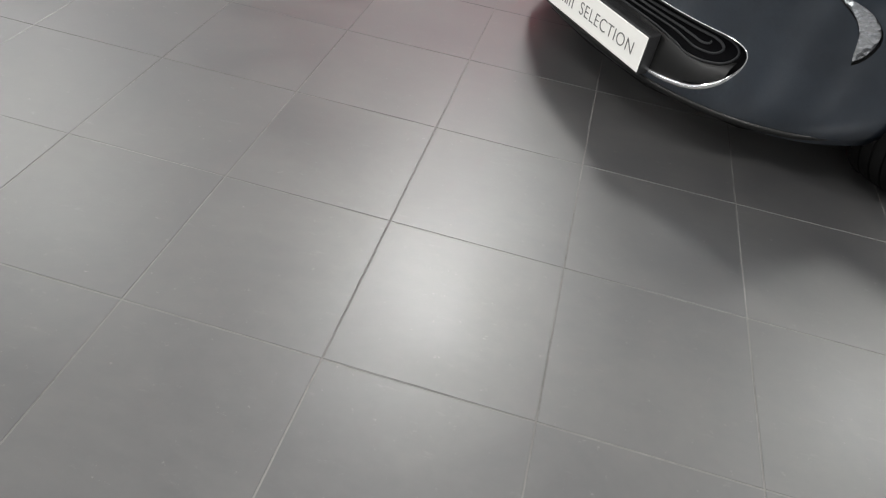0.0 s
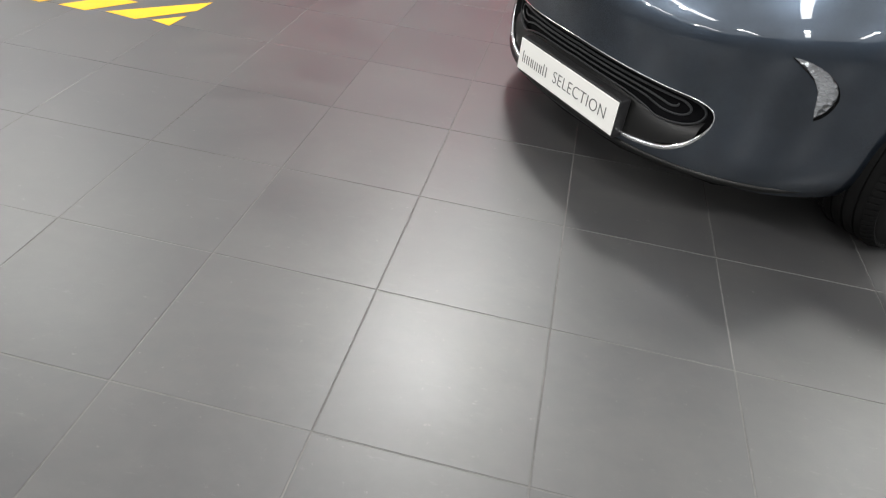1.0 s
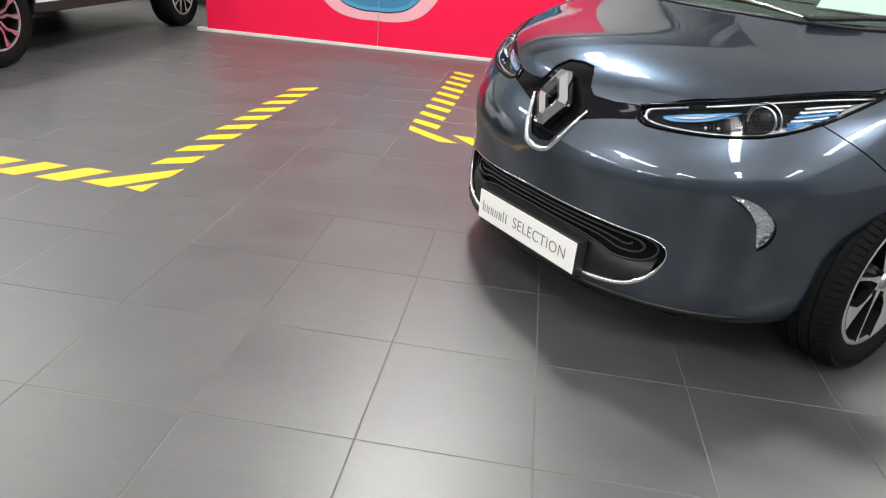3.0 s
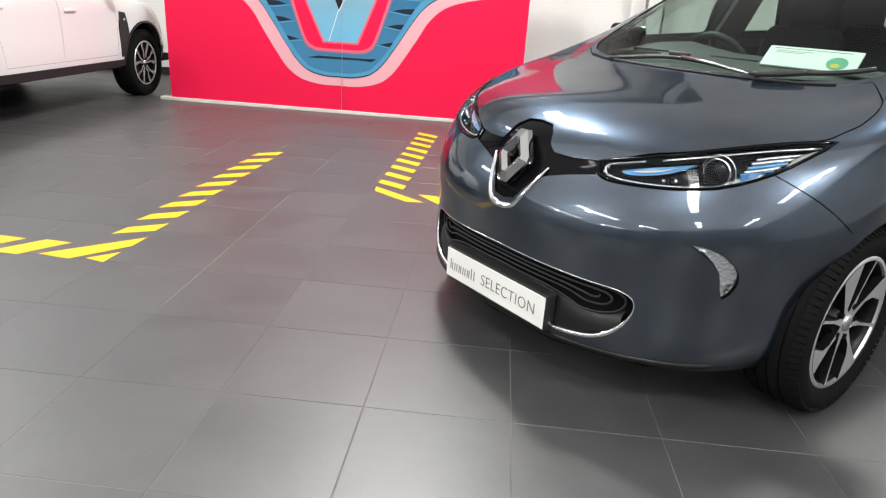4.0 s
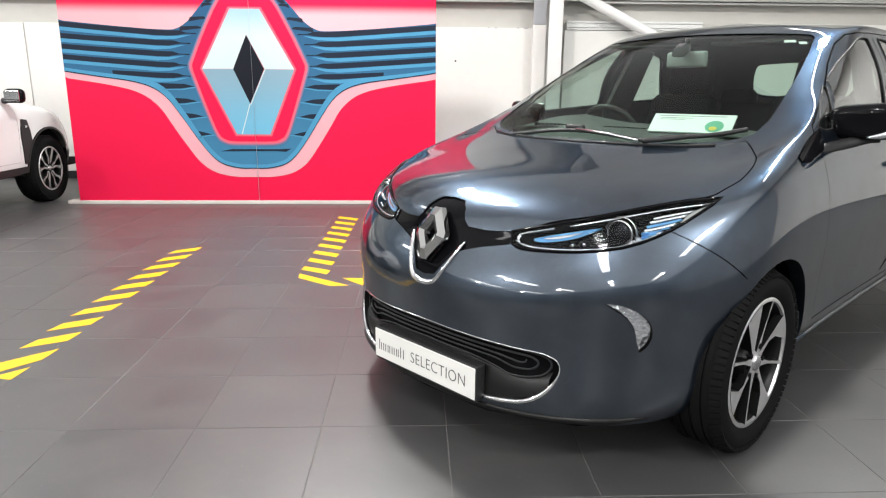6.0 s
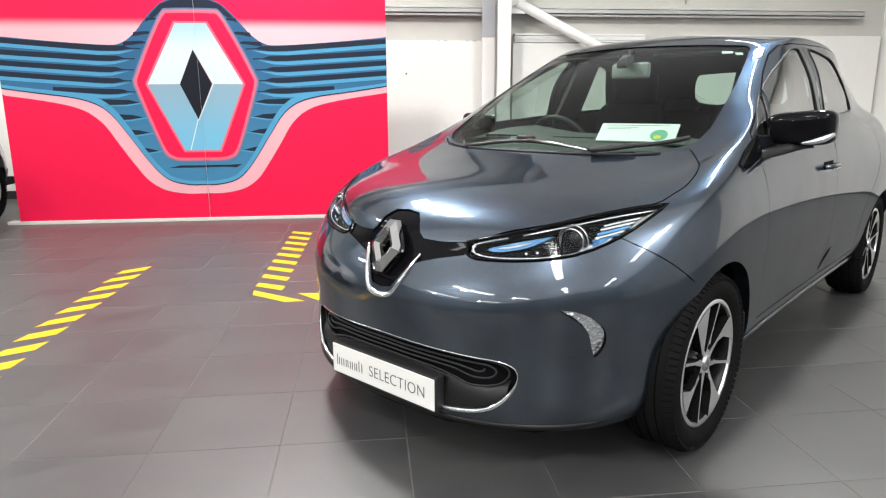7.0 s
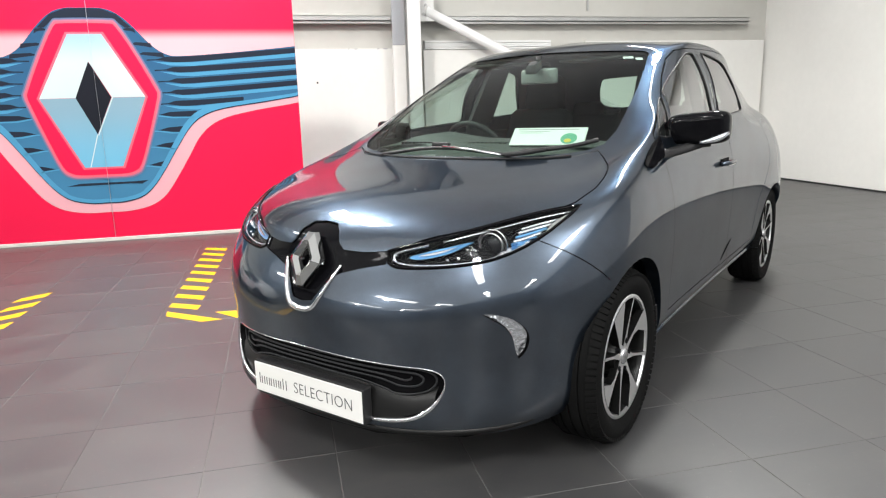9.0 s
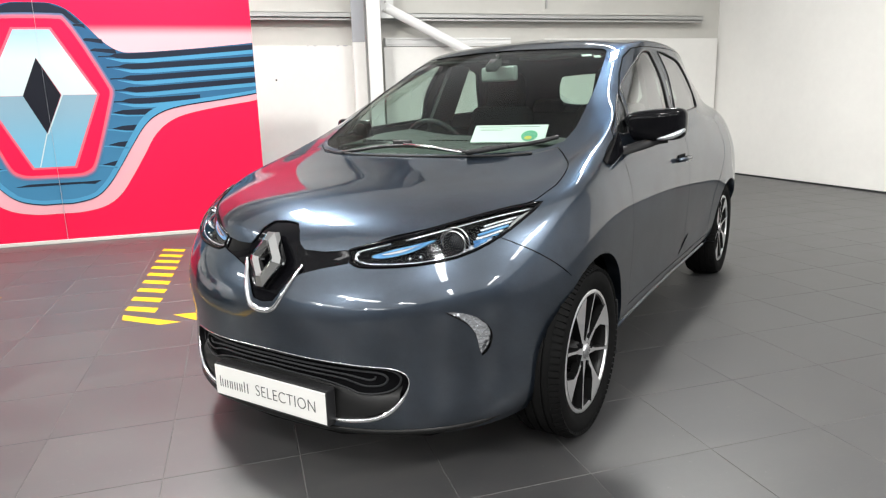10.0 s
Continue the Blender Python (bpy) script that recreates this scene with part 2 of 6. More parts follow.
MAT = {
    "tile": tile_material(),
    "grout": noisy(material("cement_grout", (0.2, 0.2, 0.19), 0.8), (0.115, 0.112, 0.107), 0.7, 1.3, 40, 0.8, 0.05),
    "white_wall": noisy(material("white_painted_board", (0.72, 0.71, 0.68), 0.6), (0.74, 0.73, 0.70), 0.05, 0.8, 12, 0.55, 0.08, 0.08, 90),
    "grey_wall": noisy(material("grey_wall_paint", (0.36, 0.36, 0.37), 0.6), (0.21, 0.213, 0.22), 0.2, 0.8, 12, 0.6, 0.08),
    "cladding": noisy(material("cream_steel_cladding", (0.6, 0.59, 0.55), 0.5), (0.52, 0.51, 0.475), 0.07, 0.7, 9, 0.5, 0.06),
    "steel_white": noisy(material("white_coated_steel", (0.7, 0.7, 0.69), 0.4), (0.70, 0.70, 0.69), 0.05, 2.0, 25, 0.42, 0.05),
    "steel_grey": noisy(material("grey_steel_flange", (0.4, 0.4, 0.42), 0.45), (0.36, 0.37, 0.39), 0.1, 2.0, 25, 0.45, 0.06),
    "galvanised": noisy(material("galvanised_rail", (0.45, 0.45, 0.45), 0.4, 0.4), (0.42, 0.42, 0.41), 0.1, 5, 60, 0.4, 0.08),
    "ceiling": noisy(material("pale_roof_sheet", (0.78, 0.78, 0.77), 0.7), (0.78, 0.78, 0.77), 0.06, 0.5, 9, 0.7, 0.05),
    "lamp": material("rooflight_sheet", (0.9, 0.9, 0.9), 0.4, emit=(1.0, 0.985, 0.955), emit_strength=6.0),
    "lamp_body": material("lamp_housing", (0.7, 0.7, 0.7), 0.4),
    "skirting": noisy(material("black_skirting", (0.02, 0.02, 0.02), 0.4), (0.022, 0.022, 0.023), 0.2, 3, 40, 0.4, 0.08),
    "board_edge": noisy(material("pale_timber_plinth", (0.55, 0.5, 0.47), 0.6), (0.52, 0.48, 0.45), 0.12, 4, 60, 0.6, 0.08),
    "print_red": material("print_red", (0.62, 0.008, 0.050), 0.5, spec=0.15),
    "print_pink": material("print_pink", (0.58, 0.29, 0.325), 0.5, spec=0.15),
    "print_navy": material("print_navy", (0.012, 0.017, 0.030), 0.5, spec=0.15),
    "print_blue": material("print_blue", (0.038, 0.135, 0.250), 0.5, spec=0.15),
    "print_sky": material("print_sky", (0.060, 0.225, 0.37), 0.5, spec=0.15),
    "print_ice": material("print_ice", (0.44, 0.54, 0.555), 0.5, spec=0.15),
    "print_lozenge": material("print_lozenge_blue", (0.15, 0.34, 0.46), 0.5, spec=0.15),
    "print_black": material("print_black", (0.008, 0.009, 0.014), 0.5, spec=0.15),
    "print_glow": material("print_coral", (0.62, 0.10, 0.14), 0.5, spec=0.15),
    "print_haze": material("print_violet", (0.10, 0.13, 0.22), 0.5, spec=0.15),
    "print_dusk": material("print_plum", (0.32, 0.12, 0.19), 0.5, spec=0.15),
    "print_pink_fade": material("print_pink_fade", (0.70, 0.33, 0.37), 0.5, spec=0.15),
    "tape": noisy(material("yellow_floor_tape", (0.85, 0.6, 0.0), 0.45), (0.66, 0.37, 0.003), 0.12, 9, 80, 0.5, 0.1),
    "paint": paint_material("blue_grey_metallic", (0.011, 0.016, 0.025), (0.178, 0.232, 0.305), 0.95),
    "white_paint": material("white_car_paint", (0.66, 0.67, 0.67), 0.35, coat=1.0),
    "gap": material("panel_gap", (0.006, 0.006, 0.007), 0.8, spec=0.1),
    "gloss_black": material("piano_black", (0.004, 0.004, 0.005), 0.05, spec=0.16),
    "plastic": noisy(material("black_plastic", (0.015, 0.015, 0.016), 0.5), (0.016, 0.016, 0.017), 0.2, 10, 120, 0.5, 0.08, 0.2, 700),
    "soft_plastic": noisy(material("dark_grey_trim", (0.03, 0.03, 0.032), 0.6), (0.020, 0.021, 0.023), 0.2, 6, 120, 0.62, 0.08, 0.3, 500),
    "dash_grey": noisy(material("dashboard_grey", (0.06, 0.06, 0.06), 0.6), (0.058, 0.060, 0.058), 0.15, 6, 140, 0.6, 0.06, 0.3, 500),
    "fabric": noisy(material("black_seat_cloth", (0.014, 0.014, 0.015), 0.9), (0.013, 0.013, 0.014), 0.25, 8, 60, 0.9, 0.05),
    "headliner": material("grey_headlining", (0.05, 0.05, 0.05), 0.9),
    "mirror_grey": material("pale_grey_plastic", (0.30, 0.31, 0.30), 0.5),
    "chrome": material("chrome", (0.82, 0.83, 0.84), 0.035, 1.0),
    "badge_metal": material("badge_chrome", (0.52, 0.52, 0.51), 0.07, 1.0),
    "satin_chrome": material("brushed_metal", (0.62, 0.62, 0.63), 0.25, 1.0),
    "rubber": noisy(material("tyre_rubber", (0.012, 0.012, 0.012), 0.85, spec=0.08), (0.007, 0.007, 0.007), 0.25, 12, 120, 0.85, 0.1, 0.2, 400),
    "alloy": noisy(material("machined_alloy", (0.62, 0.62, 0.63), 0.32, 0.9), (0.80, 0.80, 0.80), 0.05, 20, 200, 0.34, 0.06),
    "alloy_black": material("black_alloy", (0.006, 0.006, 0.006), 0.35, spec=0.3),
    "brake": noisy(material("brake_disc", (0.2, 0.2, 0.2), 0.4, 0.8), (0.05, 0.05, 0.05), 0.2, 12, 90, 0.5, 0.1),
    "glass": glass_material("tinted_car_glass", (0.66, 0.77, 0.71), 0.0, 0.022, 5.0),
    "glass_side": glass_material("tinted_side_glass", (0.72, 0.82, 0.77), 0.0, 0.12, 2.4),
    "lens_clear": glass_material("clear_lamp_lens", (0.93, 0.94, 0.95), 0.0, 0.02, 4.5),
    "lamp_facet": material("faceted_reflector", (0.76, 0.77, 0.79), 0.22, 0.9),
    # the next two glow only to add soft fill light from above
    "sheeting": material("ceiling_fill", (0.7, 0.7, 0.7), 0.6, emit=(0.97, 0.985, 0.98), emit_strength=0.85),
    "ceiling_fill_dim": material("dim_ceiling_fill", (0.7, 0.7, 0.7), 0.6, emit=(0.93, 0.97, 1.0), emit_strength=0.3),
    "lamp_blue": material("blue_lamp_reflector", (0.16, 0.42, 0.76), 0.33, 0.6),
    "lamp_silver": material("lamp_reflector", (0.80, 0.83, 0.87), 0.24, 0.9),
    "projector": material("projector_glass", (0.008, 0.009, 0.012), 0.03, spec=0.35),
    "plate": noisy(material("white_plate", (0.80, 0.79, 0.76), 0.4), (0.80, 0.79, 0.76), 0.02, 5, 60, 0.4, 0.05),
    "ink": material("grey_lettering", (0.10, 0.10, 0.10), 0.5),
    "paper": material("white_card", (0.82, 0.83, 0.82), 0.6),
    "paper_green": material("green_print", (0.15, 0.42, 0.28), 0.6),
    "paper_yellow": material("yellow_print", (0.7, 0.55, 0.1), 0.6),
    "mirror": material("mirror_glass", (0.85, 0.86, 0.87), 0.02, 1.0),
    "underside": material("car_underside", (0.01, 0.01, 0.01), 0.9),
}


def faceted(m, scale=60.0):
    """Cut-glass relief for small reflectors."""
    co = m.node_tree.nodes.new("ShaderNodeTexCoord")
    tex = node(m, "ShaderNodeTexVoronoi", Scale=scale)
    link(m, co, "Object", tex, "Vector")
    bp = node(m, "ShaderNodeBump", Strength=0.8, Distance=0.005)
    link(m, tex, "Distance", bp, "Height")
    link(m, bp, "Normal", bsdf(m), "Normal")


faceted(MAT["lamp_facet"], 70.0)


def printed_fade(m, low, high, z0, z1):
    """Ink that runs from one colour into another with height."""
    co = m.node_tree.nodes.new("ShaderNodeNewGeometry")
    axes = m.node_tree.nodes.new("ShaderNodeSeparateXYZ")
    link(m, co, "Position", axes, "Vector")
    mr = node(m, "ShaderNodeMapRange")
    mr.interpolation_type = "SMOOTHSTEP"
    mr.inputs["From Min"].default_value, mr.inputs["From Max"].default_value = z0, z1
    link(m, axes, "Z", mr, "Value")
    col = m.node_tree.nodes.new("ShaderNodeMix")
    col.data_type = "RGBA"
    col.inputs["A"].default_value, col.inputs["B"].default_value = (*low, 1), (*high, 1)
    link(m, mr, "Result", col, "Factor")
    link(m, col, "Result", bsdf(m), "Base Color")


printed_fade(MAT["print_pink_fade"], (0.60, 0.32, 0.35), (0.62, 0.008, 0.050), 1.88, 2.00)
printed_fade(MAT["print_lozenge"], (0.12, 0.32, 0.45), (0.17, 0.265, 0.325), 0.75, 1.37)
printed_fade(MAT["print_ice"], (0.42, 0.495, 0.505), (0.25, 0.385, 0.46), 1.66, 1.97)
printed_fade(MAT["print_blue"], (0.040, 0.150, 0.260), (0.022, 0.080, 0.160), 0.5, 1.9)


# ---------------------------------------------------------------- mesh helpers
def finish(name, bm, mat, parent=None, label="", smooth=False, matrix=None):
    """One mesh object out of a bmesh."""
    me = bpy.data.meshes.new(name)
    bm.to_mesh(me)
    bm.free()
    me.materials.append(MAT[mat])
    if smooth:
        me.polygons.foreach_set("use_smooth", [True] * len(me.polygons))
    ob = new(name, me)
    if matrix is not None:
        ob.matrix_basis = matrix
    if parent:
        ob.parent = parent
    if label:
        ob["label"] = label
    return ob


def part(name, bm, mat, parent, label="", smooth=False, matrix=None):
    return finish(name, bm, mat, parent, label, smooth, matrix)


def sharp_by_angle(ob, degrees=32):
    """Smooth faces with sharp edges where they meet at more than the angle."""
    me = ob.data
    me.polygons.foreach_set("use_smooth", [True] * len(me.polygons))
    me.set_sharp_from_angle(angle=radians(degrees))
    return ob


def box(x0, x1, y0, y1, z0, z1, bevel=0.0, segments=2):
    bm = bmesh.new()
    bmesh.ops.create_cube(bm, size=1)
    for v in bm.verts:
        v.co = Vector(((x0 + x1) / 2 + v.co.x * (x1 - x0), (y0 + y1) / 2 + v.co.y * (y1 - y0), (z0 + z1) / 2 + v.co.z * (z1 - z0)))
    if bevel:
        bmesh.ops.bevel(bm, geom=bm.edges[:], offset=bevel, segments=segments, affect="EDGES", profile=0.5)
    return bm


def add_box(bm, x0, x1, y0, y1, z0, z1):
    vs = [bm.verts.new((x, y, z)) for z in (z0, z1) for y in (y0, y1) for x in (x0, x1)]
    for a, b, c, d in ((0, 2, 3, 1), (4, 5, 7, 6), (0, 1, 5, 4), (2, 6, 7, 3), (0, 4, 6, 2), (1, 3, 7, 5)):
        bm.faces.new((vs[a], vs[b], vs[c], vs[d]))


def prism(outline, y0, y1, swap=None):
    """A flat plate: outline in (x, z), extruded from y0 to y1."""
    bm = bmesh.new()
    a = [bm.verts.new((x, y0, z)) for x, z in outline]
    b = [bm.verts.new((x, y1, z)) for x, z in outline]
    bm.faces.new(a)
    bm.faces.new(b[::-1])
    n = len(a)
    for i in range(n):
        bm.faces.new((a[i], b[i], b[(i + 1) % n], a[(i + 1) % n]))
    bmesh.ops.recalc_face_normals(bm, faces=bm.faces[:])
    return bm


def smooth_curve(points, per=6, closed=False):
    """Catmull-Rom curve through points of any dimension."""
    pts = [np.array(p, float) for p in points]
    n = len(pts)
    out = []
    for i in range(n if closed else n - 1):
        p1, p2 = pts[i], pts[(i + 1) % n]
        p0 = pts[i - 1] if closed or i > 0 else 2 * p1 - p2
        p3 = pts[(i + 2) % n] if closed or i + 2 < n else 2 * p2 - p1
        for k in range(per):
            t = k / per
            out.append(0.5 * (2 * p1 + (p2 - p0) * t + (2 * p0 - 5 * p1 + 4 * p2 - p3) * t * t + (3 * p1 - p0 - 3 * p2 + p3) * t ** 3))
    if not closed:
        out.append(pts[-1])
    return [tuple(float(c) for c in p) for p in out]


def tube(points, radius, closed=False, sides=8, flat=1.0, bm=None):
    """A round bar along points; radius may be a list."""
    bm = bm or bmesh.new()
    pts = [Vector(p) for p in points]
    n = len(pts)
    rings = []
    up = None
    for i, p in enumerate(pts):
        a = pts[i - 1] if closed or i else p
        b = pts[(i + 1) % n] if closed or i + 1 < n else p
        d = (b - a).normalized()
        if up is None:
            up = d.orthogonal().normalized()
        up = (up - d * up.dot(d)).normalized()
        side = d.cross(up)
        r = radius[i] if isinstance(radius, (list, tuple)) else radius
        rings.append([bm.verts.new(p + up * (math.cos(2 * math.pi * k / sides) * r) + side * (math.sin(2 * math.pi * k / sides) * r * flat)) for k in range(sides)])
    for i in range(n if closed else n - 1):
        a, b = rings[i], rings[(i + 1) % n]
        shift = 0
        if closed and i == n - 1:
            shift = min(range(sides), key=lambda s: (a[0].co - b[s].co).length)
        for k in range(sides):
            bm.faces.new((a[k], a[(k + 1) % sides], b[(k + 1 + shift) % sides], b[(k + shift) % sides]))
    if not closed:
        bm.faces.new(rings[0][::-1])
        bm.faces.new(rings[-1])
    return bm


def lathe(profile, axis="Y", steps=48, bm=None):
    """Turns (radius, along) pairs round an axis."""
    bm = bm or bmesh.new()
    rings = []
    for r, h in profile:
        ring = []
        for k in range(steps):
            a = 2 * math.pi * k / steps
            c, s = math.cos(a) * r, math.sin(a) * r
            ring.append(bm.verts.new((c, h, s) if axis == "Y" else (c, s, h) if axis == "Z" else (h, c, s)))
        rings.append(ring)
    for a, b in zip(rings, rings[1:]):
        for k in range(steps):
            bm.faces.new((a[k], a[(k + 1) % steps], b[(k + 1) % steps], b[k]))
    return bm


def empty(name, matrix=None):
    ob = new(name)
    ob.empty_display_size = 0.1
    if matrix is not None:
        ob.matrix_basis = matrix
    return ob


# ---------------------------------------------------------------- the hall
WALL_Y, WALL_X = 8.2, 7.61
HALL = (-13.0, WALL_X, -15.0, WALL_Y)
BOARD_TOP = 2.0
TILE = 0.448

slab = finish("floor", box(HALL[0] - 0.3, HALL[1] + 0.3, HALL[2] - 0.3, HALL[3] + 0.3, -0.25, -0.0011), "grout")
tagged(slab, "pale cement grout bed under dark grey floor tiles", "floor", kind="structure")


def wall(name, x0, x1, y0, y1, z0, z1, mat, label):
    return tagged(finish(name, box(x0, x1, y0, y1, z0, z1), mat), label, "wall", kind="structure")


wall("wall_north", HALL[0] - 0.3, HALL[1] + 0.3, WALL_Y, WALL_Y + 0.3, 0, CEILING + 0.3, "cladding", "cream steel-clad hall wall behind white boards")
wall("wall_east", WALL_X, WALL_X + 0.3, 1.9, WALL_Y, 0, CEILING + 0.3, "white_wall", "plain white painted showroom side wall")
# unseen grey stand-in for the dark area that the car's wing mirrors
wall("wall_east_stand_in", WALL_X + 0.004, WALL_X + 0.3, HALL[2], 1.9, 0, CEILING + 0.3, "steel_grey", "unseen grey stand-in for the dark end of the hall side")
wall("wall_south", HALL[0] - 0.3, HALL[1] + 0.3, HALL[2] - 0.3, HALL[2], 0, CEILING + 0.3, "grey_wall", "plain light grey wall closing the hall")
wall("wall_west", HALL[0] - 0.3, HALL[0], HALL[2], WALL_Y, 0, CEILING + 0.3, "grey_wall", "plain light grey wall closing the hall side")
top = finish("ceiling", box(HALL[0] - 0.3, HALL[1] + 0.3, HALL[2] - 0.3, HALL[3] + 0.3, CEILING, CEILING + 0.2), "ceiling")
tagged(top, "pale steel sheet ceiling of the hall", "ceiling", kind="structure")


def dado_board(x0, x1, label, high=1.97):
    """A white board that lines the foot of the wall."""
    ob = finish("wall_board", box(x0, x1, WALL_Y - 0.06, WALL_Y - 0.003, 0.10, high, 0.004, 1), "white_wall")
    return tagged(ob, label, "wall board", "boards along the wall", "structure")


dado_board(-12.98, -4.6, "tall white painted board lining the hall wall")
dado_board(-4.59, -1.0, "tall white painted board lining the hall wall")
near_board = dado_board(-0.99, 1.93, "white painted board with a small drilled hole")
for k, (cx, cw) in enumerate(((1.28, 0.030), (1.36, 0.055), (1.66, 0.040), (1.74, 0.075), (1.86, 0.035))):
    chip = prism([(cx, 1.9705), (cx + cw, 1.9705), (cx + cw * 0.8, 1.963 - 0.002 * (k % 2)), (cx + cw * 0.35, 1.959), (cx + cw * 0.1, 1.965)], WALL_Y - 0.0612, WALL_Y - 0.0590)
    part("paint_chip", chip, "steel_grey", near_board, "bare grey chip in the paint")
dado_board(2.29, 4.62, "white painted board beside the steel column", 1.95)
dado_board(4.63, 7.56, "white painted board reaching the side wall", 2.055)
finish_skirt = finish("wall_foot_strip", box(-12.98, 7.53, WALL_Y - 0.075, WALL_Y - 0.003, 0.0, 0.10), "skirting")
tagged(finish_skirt, "low black skirting along the hall wall", "skirting", kind="structure")
# black strip that draws the shadowed gap at the foot of the white wall
east_gap_shade = finish("wall_foot_strip", box(WALL_X - 0.010, WALL_X - 0.001, 1.9, WALL_Y - 0.08, 0.0, 0.022), "skirting")
tagged(east_gap_shade, "thin black strip for the shade in the gap under the white wall", "skirting", kind="structure")
hole = finish("drill_hole", lathe([(0.0001, 0.0), (0.012, 0.0), (0.012, 0.004), (0.006, 0.0045), (0.0001, 0.0045)], "Y", 12, None), "gap", matrix=pose(0.867, WALL_Y - 0.0645, 1.548))
tagged(hole, "small dark hole in the white wall board", "hole")


def wall_rail(z0, z1, label):
    """A pressed steel sheeting rail across the wall."""
    bm = bmesh.new()
    for x0, x1 in ((-12.98, 1.92), (2.30, 7.2)):
        add_box(bm, x0, x1, WALL_Y - 0.16, WALL_Y - 0.003, z1 - 0.008, z1)
        add_box(bm, x0, x1, WALL_Y - 0.16, WALL_Y - 0.146, z0, z1)
        add_box(bm, x0, x1, WALL_Y - 0.16, WALL_Y - 0.003, z0, z0 + 0.008)
        add_box(bm, x0, x1, WALL_Y - 0.14, WALL_Y - 0.128, z0 - 0.03, z0)
    return tagged(finish("wall_rail", bm, "galvanised"), label, "wall rail", "rails across the wall", "structure")


wall_rail(2.305, 2.368, "grey steel sheeting rail across the wall")
wall_rail(3.7, 3.83, "grey steel sheeting rail across the wall")


def steel_column():
    """An I-section column with a web between two flanges."""
    col = empty("steel_column", pose(2.10, WALL_Y - 0.12, 0))
    part("front_flange", box(-0.088, 0.085, -0.30, -0.275, 0, CEILING - 0.01, 0.003, 1), "steel_white", col)
    part("back_flange", box(-0.14, 0.14, 0.06, 0.08, 0, CEILING - 0.01, 0.003, 1), "steel_white", col)
    part("web", box(-0.01, 0.01, -0.274, 0.06, 0, CEILING - 0.01), "steel_white", col)
    part("side_plate", box(-0.25, -0.085, -0.10, -0.07, BOARD_TOP + 0.0, CEILING - 0.01, 0.003, 1), "steel_grey", col)
    part("casing", box(-0.25, -0.085, -0.10, -0.03, 0, BOARD_TOP - 0.004, 0.004, 1), "white_wall", col)
    part("foot_plate", box(-0.22, 0.22, -0.31, 0.08, 0, 0.02), "steel_white", col)
    return tagged(col, "white coated steel column of the hall frame", "column", kind="structure")


steel_column()


def wind_brace():
    """A round steel tube running down from the column at a slant."""
    br = empty("wind_brace", pose(0, 0, 0))
    y = WALL_Y - 0.24
    a, b = Vector((2.30, y, 2.42)), Vector((6.1, y, 0.56))
    part("tube", tube([a, a.lerp(b, 0.5), b], 0.062, sides=20), "steel_white", br, smooth=True)
    part("gusset_plate", box(2.20, 2.40, y - 0.012, y + 0.012, 2.29, 2.65), "steel_white", br)
    bm = bmesh.new()
    for dx, dz in ((0.02, 0.05), (0.10, 0.10), (0.05, 0.16)):
        bmesh.ops.create_cone(bm, cap_ends=True, segments=6, radius1=0.016, radius2=0.016, depth=0.02, matrix=pose(2.24 + dx, y - 0.02, 2.33 + dz, 90))
    part("bolts", bm, "galvanised", br)
    return tagged(br, "white slanting tube brace bolted to the column", "brace", kind="structure")


wind_brace()


def cable_trunk():
    """A ribbed cable trunk along the top of the boards."""
    bm = bmesh.new()
    for k in range(4):
        add_box(bm, 2.31, 4.1, WALL_Y - 0.075 - 0.012 * (k % 2), WALL_Y - 0.003, 1.955 + 0.028 * k, 1.98 + 0.028 * k)
    return tagged(finish("cable_trunk", bm, "steel_white"), "grey ribbed cable trunk fixed above the boards", "cable trunk")


cable_trunk()
for sx in (-2.2, 4.665):
    bm_s = box(sx, sx + 0.022, WALL_Y - 0.02, WALL_Y - 0.003, 2.47, 3.69)
    tagged(finish("cladding_seam", bm_s, "galvanised"), "upright lap joint of the wall cladding", "seam", "cladding joints", "structure")


def rooflight(x, y, wide, long):
    """A long translucent roof pane in a slim frame."""
    pane = empty("rooflight", pose(x, y, CEILING))
    w, h = wide / 2, long / 2
    part("pane", box(-w, w, -h, h, -0.024, -0.004), "lamp", pane, "glowing translucent sheet")
    for x0, x1, y0, y1 in ((-w - 0.05, -w - 0.002, -h - 0.05, h + 0.05), (w + 0.002, w + 0.05, -h - 0.05, h + 0.05), (-w, w, -h - 0.05, -h - 0.002), (-w, w, h + 0.002, h + 0.05)):
        part("frame", box(x0, x1, y0, y1, -0.05, -0.002), "lamp_body", pane)
    return tagged(pane, "long translucent rooflight in the hall ceiling", "rooflight", "rooflights")


for row in ROOFLIGHTS:
    rooflight(*row[:4])

